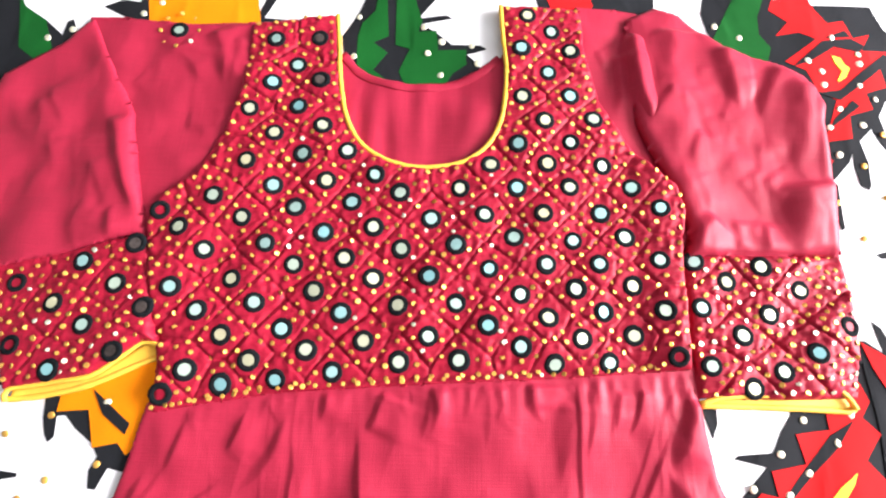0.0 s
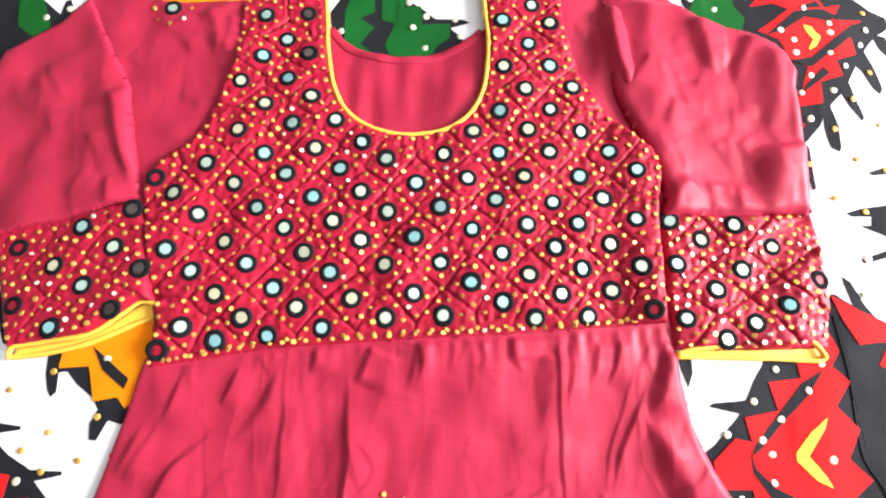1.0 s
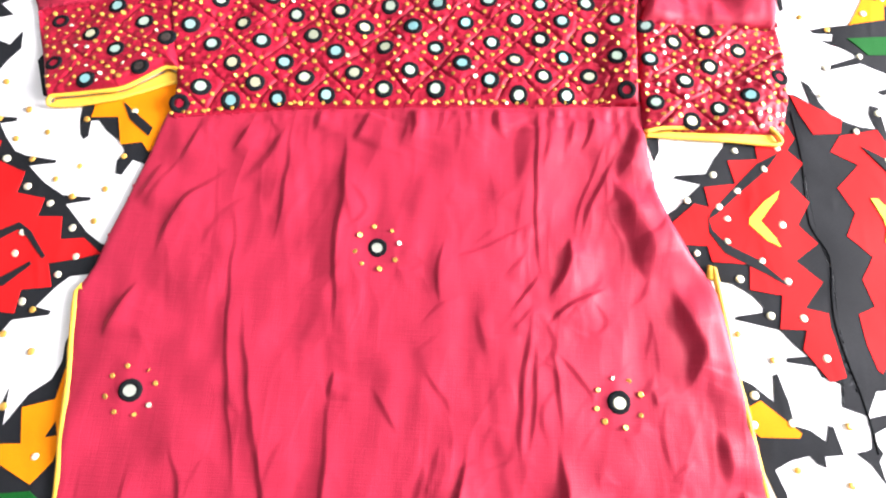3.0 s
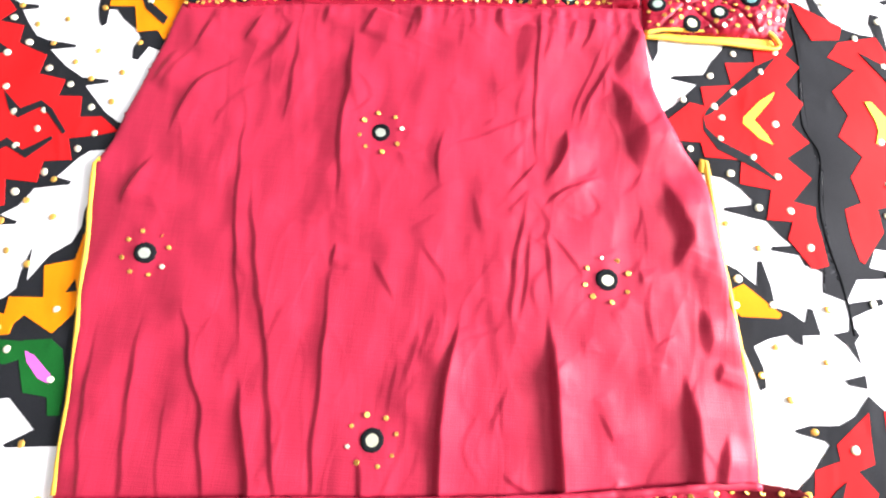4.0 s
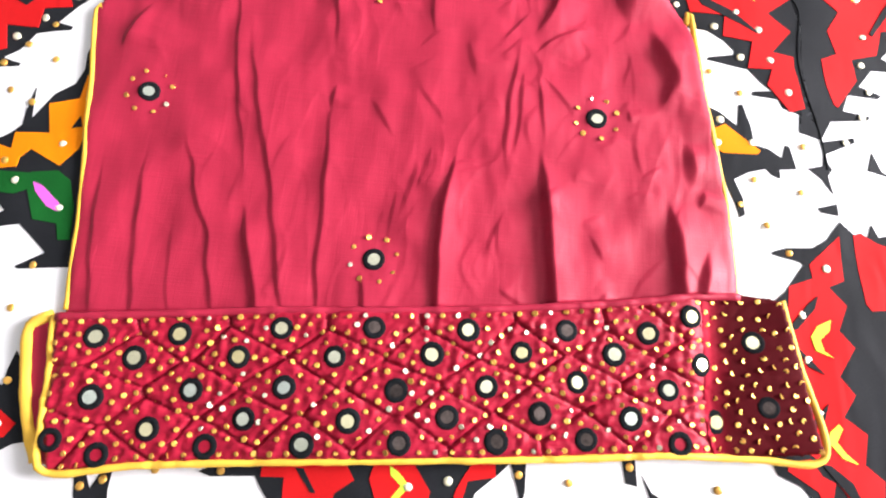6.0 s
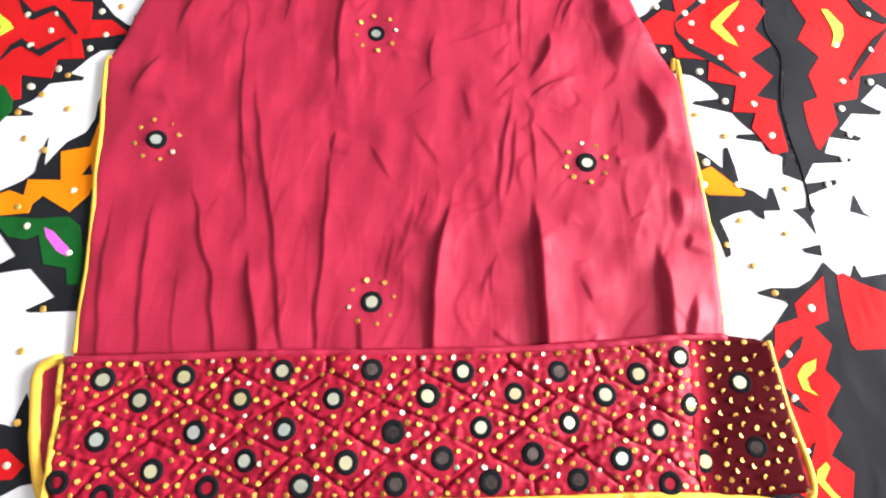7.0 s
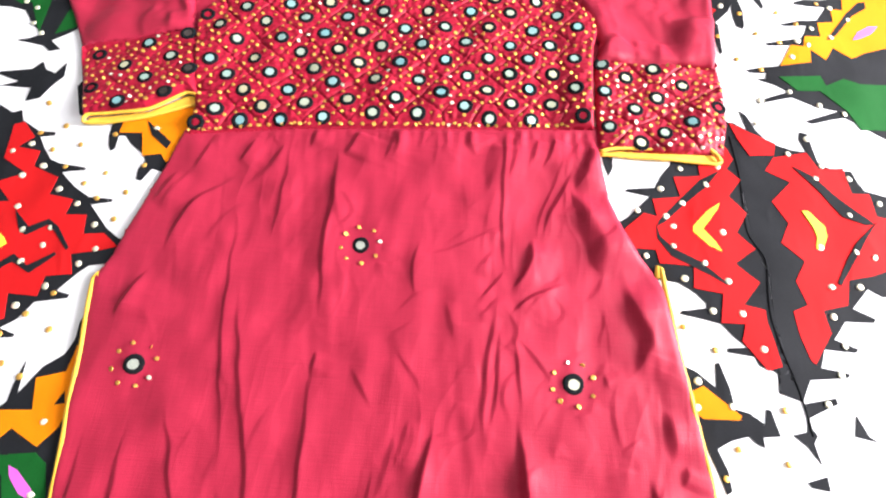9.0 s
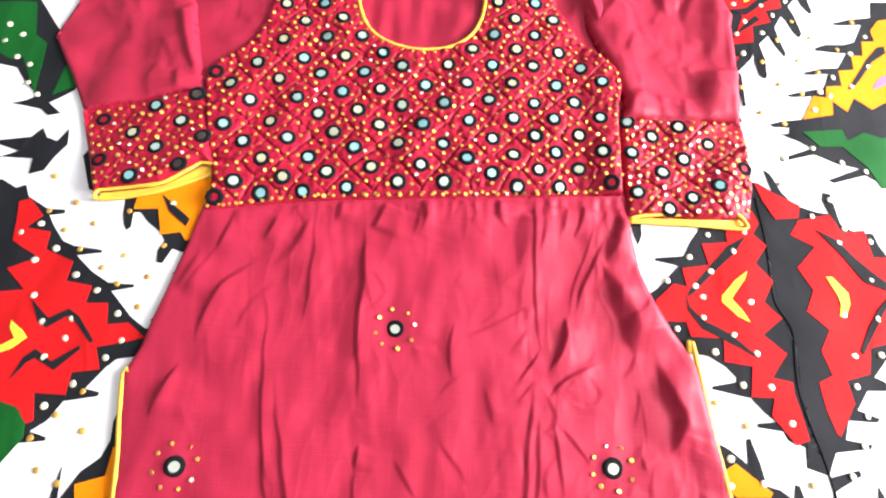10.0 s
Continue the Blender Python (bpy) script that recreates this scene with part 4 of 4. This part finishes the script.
def hem_top(x, y):
    curl = 0.16 * np.clip(x - 0.36, 0, 0.08)
    return bed(x, y) + 0.0085 + pads(x, y, HEM_MIRRORS, 0.0062, 1.7, 0.95) * (1 - np.clip((x - 0.335) / 0.02, 0, 0.9)) + curl


def back_top(x, y):
    return bed(x, y) + 0.0035 + 0.0008 * CREASE(x, y) + 0.0007 * STREAK(x, y)


cloth("back_panel", BACK, back_top, CRIMSON, kurta, "plain back of the neck opening", edge=0.003)
tube("back_neck_facing", BACK_NECK, lambda x, y: back_top(x, y) + 0.0002, 0.005, CRIMSON, kurta, "folded crimson neck facing", 0.22)
cloth("shoulder", LEFT_SHOULDER, shoulder_top, CRIMSON, kurta, "plain crimson shoulder piece")
cloth("shoulder", RIGHT_SHOULDER, shoulder_top, CRIMSON, kurta, "plain crimson shoulder piece")
skirt = cloth("skirt", SKIRT, skirt_top, CRIMSON, kurta, "plain crimson skirt panel with soft vertical creases", step=0.0015, roll=0.010)
yoke = cloth("yoke", YOKE, yoke_top, QUILTED, kurta, "crimson yoke quilted in diamonds with round mirrors", step=0.0013, edge=0.0064, roll=0.006)
cloth("sleeve", LEFT_SLEEVE, sleeve_top, CRIMSON, kurta, "loose crimson upper sleeve", roll=0.014)
cloth("sleeve", RIGHT_SLEEVE, sleeve_top, CRIMSON, kurta, "rumpled crimson upper sleeve", edge=0.0060, roll=0.012, thick=0.002)
left_cuff = cloth("cuff", LEFT_CUFF, left_cuff_top, QUILTED, kurta, "mirror-work sleeve cuff", step=0.0014, roll=0.008)
right_cuff = cloth("cuff", RIGHT_CUFF, right_cuff_top, QUILTED, kurta, "mirror-work sleeve cuff", step=0.0014, roll=0.008)
cloth("hem_back", HEM_BACK, lambda x, y: bed(x, y) + 0.006, CRIMSON, kurta, "crimson under layer of the hem", roll=0.004, edge=0.003)
# laid over the right end of the hem band, darker than the rest
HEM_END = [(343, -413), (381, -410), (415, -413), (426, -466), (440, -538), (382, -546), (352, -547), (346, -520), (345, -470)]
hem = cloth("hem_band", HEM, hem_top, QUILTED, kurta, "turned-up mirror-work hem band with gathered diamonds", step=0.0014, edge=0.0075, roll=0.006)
cloth("hem_end", HEM_END, lambda x, y: hem_top(x, y) + 0.0006, MAROON, hem, "right end of the hem, darkening from crimson to maroon", step=0.0020, edge=0.0114, roll=0.003)

# yellow piping
tube("neck_piping", NECK, lambda x, y: bed(x, y) + 0.0092, 0.0025, YELLOW, kurta, "yellow cord piping")
tube("slit_piping", LEFT_SLIT, lambda x, y: bed(x, y) + 0.0040, 0.0029, YELLOW, kurta, "yellow cord piping")
tube("slit_piping", RIGHT_SLIT, lambda x, y: bed(x, y) + 0.0040, 0.0029, YELLOW, kurta, "yellow cord piping")
tube("hem_piping", HEM_EDGE, lambda x, y: hem_top(x, y) * 0.55 + 0.004, 0.0030, YELLOW, kurta, "yellow cord piping")
tube("hem_back_piping", HEM_BACK_EDGE, lambda x, y: bed(x, y) + 0.0062, 0.0048, YELLOW, kurta, "broad yellow piping of the under layer", 0.55)
tube("hem_fold", HEM_TOP, lambda x, y: hem_top(x, y) * 0.35 + 0.0075 + 0.0004 * GATHERS(x, y), 0.0036, CRIMSON, hem, "gathered crimson fold along the hem", 0.6)
for upper, lower in ((LEFT_CUFF_UPPER, LEFT_CUFF_LOWER), (RIGHT_CUFF_UPPER, RIGHT_CUFF_LOWER)):
    tube("cuff_piping", upper, lambda x, y: bed(x, y) + 0.0070, 0.0024, YELLOW, kurta, "yellow cord piping")
    tube("cuff_under_piping", lower, lambda x, y: bed(x, y) + 0.0035, 0.0026, YELLOW, kurta, "yellow cord piping")
    cloth("cuff_facing", upper + lower[1:-1], lambda x, y: bed(x, y) + 0.0035, YELLOW, kurta, "yellow inner facing of the cuff", step=0.002, edge=0.002, roll=0.003)


# mirrors
def ring_mesh():
    """A hand-stitched ring of black thread."""
    bm = bmesh.new()
    n, rng = 48, random.Random(3)
    prof = ((0.0046, 0.0003), (0.0053, 0.0008), (0.0075, 0.0008), (0.0090, 0.0006), (0.0101, -0.0006))
    loops = []
    for k in range(n):
        a, up, out = 2 * math.pi * k / n, 1 + (0.25 if k % 2 else -0.2), 1 + rng.uniform(-0.025, 0.035)
        loops.append([bm.verts.new((r * out * math.cos(a), r * out * math.sin(a), z * up)) for r, z in prof])
    for k in range(n):
        a, b = loops[k], loops[(k + 1) % n]
        for j in range(len(prof) - 1):
            bm.faces.new((a[j], a[j + 1], b[j + 1], b[j]))
    return bm


def disc_mesh(r, z, n, dome, crisp=False):
    bm = bmesh.new()
    top = bm.verts.new((0, 0, z + dome))
    mid = [bm.verts.new((0.6 * r * math.cos(2 * math.pi * k / n), 0.6 * r * math.sin(2 * math.pi * k / n), z + dome * 0.64)) for k in range(n)]
    rim = [bm.verts.new((r * math.cos(2 * math.pi * k / n), r * math.sin(2 * math.pi * k / n), z)) for k in range(n)]
    side = [bm.verts.new(v.co) for v in rim] if crisp else rim
    low = [bm.verts.new((v.co.x, v.co.y, z - 0.0006)) for v in rim]
    for k in range(n):
        j = (k + 1) % n
        bm.faces.new((top, mid[k], mid[j]))
        bm.faces.new((mid[k], rim[k], rim[j], mid[j]))
        bm.faces.new((side[k], low[k], low[j], side[j]))
    return bm


def shared(name, bm, mat):
    me = bpy.data.meshes.new(name)
    bm.to_mesh(me)
    bm.free()
    me.materials.append(mat)
    me.shade_smooth()
    return me


RING, MIRROR = shared("thread_ring", ring_mesh(), THREAD), shared("mirror", disc_mesh(0.0055, 0.0005, 24, 0.00005, True), GLASS)
DARK_REFLECT_MIRROR = shared("mirror", disc_mesh(0.0055, 0.0005, 24, 0.00005, True), DARK_REFLECT)
WARM_MIRROR = shared("mirror", disc_mesh(0.0055, 0.0005, 24, 0.00005, True), WARM_GLASS)
SEQUIN, PALE = shared("sequin", disc_mesh(0.0022, 0.0006, 9, -0.0004), GOLD), shared("silver_sequin", disc_mesh(0.0021, 0.0006, 9, -0.0004), PEARL)
BEAD_GOLD, BEAD_PALE = shared("bead_gold", disc_mesh(0.0033, 0.0006, 10, 0.0005), GOLD), shared("bead_pale", disc_mesh(0.0036, 0.0006, 10, 0.0005), PEARL)
rng = random.Random(11)


def rest(ob, x, y, top, lift=0.0, tip=0.0, scale=1.0, blend=0.006):
    """Lay ob on the surface top(x, y), leaning with it."""
    s = np.array([x, x + blend, x - blend, x, x]), np.array([y, y, y, y + blend, y - blend])
    z = top(*s)
    n = Vector((-(z[1] - z[2]) / (2 * blend), -(z[3] - z[4]) / (2 * blend), 1)) + Vector((rng.gauss(0, tip), rng.gauss(0, tip), 0))
    turn = n.normalized().to_track_quat("Z", "Y").to_matrix().to_4x4() @ Matrix.Rotation(rng.uniform(0, 6.28), 4, "Z")
    high = max(float(z.mean()), float(z[0]))
    ob.matrix_basis = Matrix.Translation((x, y, high + lift)) @ turn @ Matrix.Diagonal((scale, scale, scale, 1))


def mirror_work(centres, top, owner, bare=(), dark_reflect=(), clear=MIRROR):
    for i, (x, y) in enumerate(mm(centres)):
        size = rng.uniform(0.94, 1.06)
        ring = new("thread_ring", RING)
        ring.parent = owner
        rest(ring, x, y, top, 0.0001, 0.0, size)
        if i not in bare:
            glass = new("mirror", DARK_REFLECT_MIRROR if i in dark_reflect else clear)
            glass.parent = owner
            rest(glass, x, y, top, 0.0004, 0.07, size)


mirror_work(YOKE_MIRRORS, yoke_top, yoke, (93, 94, 95), (8, 9))
mirror_work(LEFT_CUFF_MIRRORS, left_cuff_top, left_cuff, (6, 7), (5, 8, 9))
mirror_work(RIGHT_CUFF_MIRRORS, right_cuff_top, right_cuff, (7,))
mirror_work(HEM_MIRRORS, hem_top, hem, (8, 34, 37, 38), (14, 15, 16, 21, 22, 23, 24, 25, 36), WARM_MIRROR)

FLOWERS = ((30, -119), (-172, -259), (254, -248), (55, -403))
mirror_work(FLOWERS, skirt_top, skirt, clear=WARM_MIRROR)
mirror_work(((-229, 398),), shoulder_top, kurta)


# sequins scattered between the mirrors
def scatter(outline, centres, gap, margin, seed, clear=0.0125):
    r = random.Random(seed)
    poly, c = mm(outline), mm(centres)
    lo, hi = poly.min(0), poly.max(0)
    closed = np.vstack([poly, poly[:1]])
    cand = np.array([(r.uniform(lo[0], hi[0]), r.uniform(lo[1], hi[1])) for _ in range(26000)])
    ok = inside(cand[:, 0], cand[:, 1], poly) & (to_line(cand[:, 0], cand[:, 1], closed)[0] > margin)
    cand = cand[ok]
    cand = cand[np.hypot(cand[:, None, 0] - c[:, 0], cand[:, None, 1] - c[:, 1]).min(1) > clear]
    line = smooth(closed, 0.001)
    line = line[::13]
    d = np.roll(line, -1, 0) - line
    n = np.stack([-d[:, 1], d[:, 0]], 1) / (np.hypot(*d.T)[:, None] + 1e-9)
    rim = np.vstack([line + 0.0068 * n, line - 0.0068 * n])
    rim = rim[inside(rim[:, 0], rim[:, 1], poly)]
    rim = rim[to_line(rim[:, 0], rim[:, 1], closed)[0] > 0.0035]
    rim = rim[np.hypot(rim[:, None, 0] - c[:, 0], rim[:, None, 1] - c[:, 1]).min(1) > clear]
    cand = np.vstack([rim, cand])
    got = np.zeros((0, 2))
    for p in cand:
        if not len(got) or np.hypot(*(got - p).T).min() > gap:
            got = np.vstack([got, p])
    return got


def sequin_work(places, top, owner, singles, bright=0.12):
    """The sequins nearest the middle are pieces of their own, the rest one joined part."""
    mid = places.mean(0)
    order = np.argsort(np.hypot(*(places - mid).T))
    verts, faces = [], []
    for k, i in enumerate(order):
        x, y = places[i]
        me = PALE if rng.random() < bright else SEQUIN
        if k < singles:
            ob = new("sequin", me)
            ob.parent = owner
            rest(ob, x, y, top, 0.0004, 0.28, rng.uniform(0.8, 1.2))
        else:
            m = Matrix.Translation((x, y, float(top(np.array([x]), np.array([y]))[0]) + 0.0005)) @ Euler((rng.gauss(0, 0.28), rng.gauss(0, 0.28), rng.uniform(0, 6))).to_matrix().to_4x4()
            base = len(verts)
            verts += [m @ v.co for v in SEQUIN.vertices]
            faces += [[base + j for j in f.vertices] for f in SEQUIN.polygons]
    if faces:
        tagged(link("sequin_scatter", verts, faces, GOLD, owner, "scattered gold sequins"), kind="stuff")


sequin_work(scatter(YOKE, YOKE_MIRRORS, 0.0095, 0.005, 1), yoke_top, yoke, 300, 0.14)
sequin_work(scatter(HEM, HEM_MIRRORS, 0.0092, 0.006, 2), hem_top, hem, 300, 0.22)
sequin_work(scatter(LEFT_CUFF, LEFT_CUFF_MIRRORS, 0.0093, 0.005, 3), left_cuff_top, left_cuff, 150)
sequin_work(scatter(RIGHT_CUFF, RIGHT_CUFF_MIRRORS, 0.0090, 0.005, 4), right_cuff_top, right_cuff, 150, 0.25)
for cx, cy in FLOWERS:
    ring = np.array([(cx / 1000 + 0.021 * math.cos(a), cy / 1000 + 0.021 * math.sin(a)) for a in (0.25 + 2 * math.pi * k / 8 + rng.gauss(0, 0.06) for k in range(8))])
    sequin_work(ring, skirt_top, skirt, 8)
ring = np.array([(-0.229 + 0.021 * math.cos(a), 0.398 + 0.021 * math.sin(a)) for a in (2 * math.pi * k / 8 for k in range(8))])
sequin_work(ring, shoulder_top, kurta, 8)


# a row of sequins on the seam below the yoke
seam_row = smooth(mm([(-190, 10), (-137, 19), (-79, 28), (50, 37), (172, 44), (234, 49), (285, 53)]), 0.001)[::12]
sequin_work(seam_row, lambda x, y: yoke_top(x, y) * 0.3 + 0.0066, yoke, 60, 0.1)

# beads sewn on the bedspread
for places, me in ((PALE_BEADS, BEAD_PALE), (GOLD_BEADS, BEAD_GOLD)):
    for x, y in mm(places):
        bead = new("bead", me)
        bead.parent = bedspread
        rest(bead, x, y, lambda a, b: bed(a, b) + 0.0010, 0.0, 0.1, rng.uniform(0.9, 1.1))
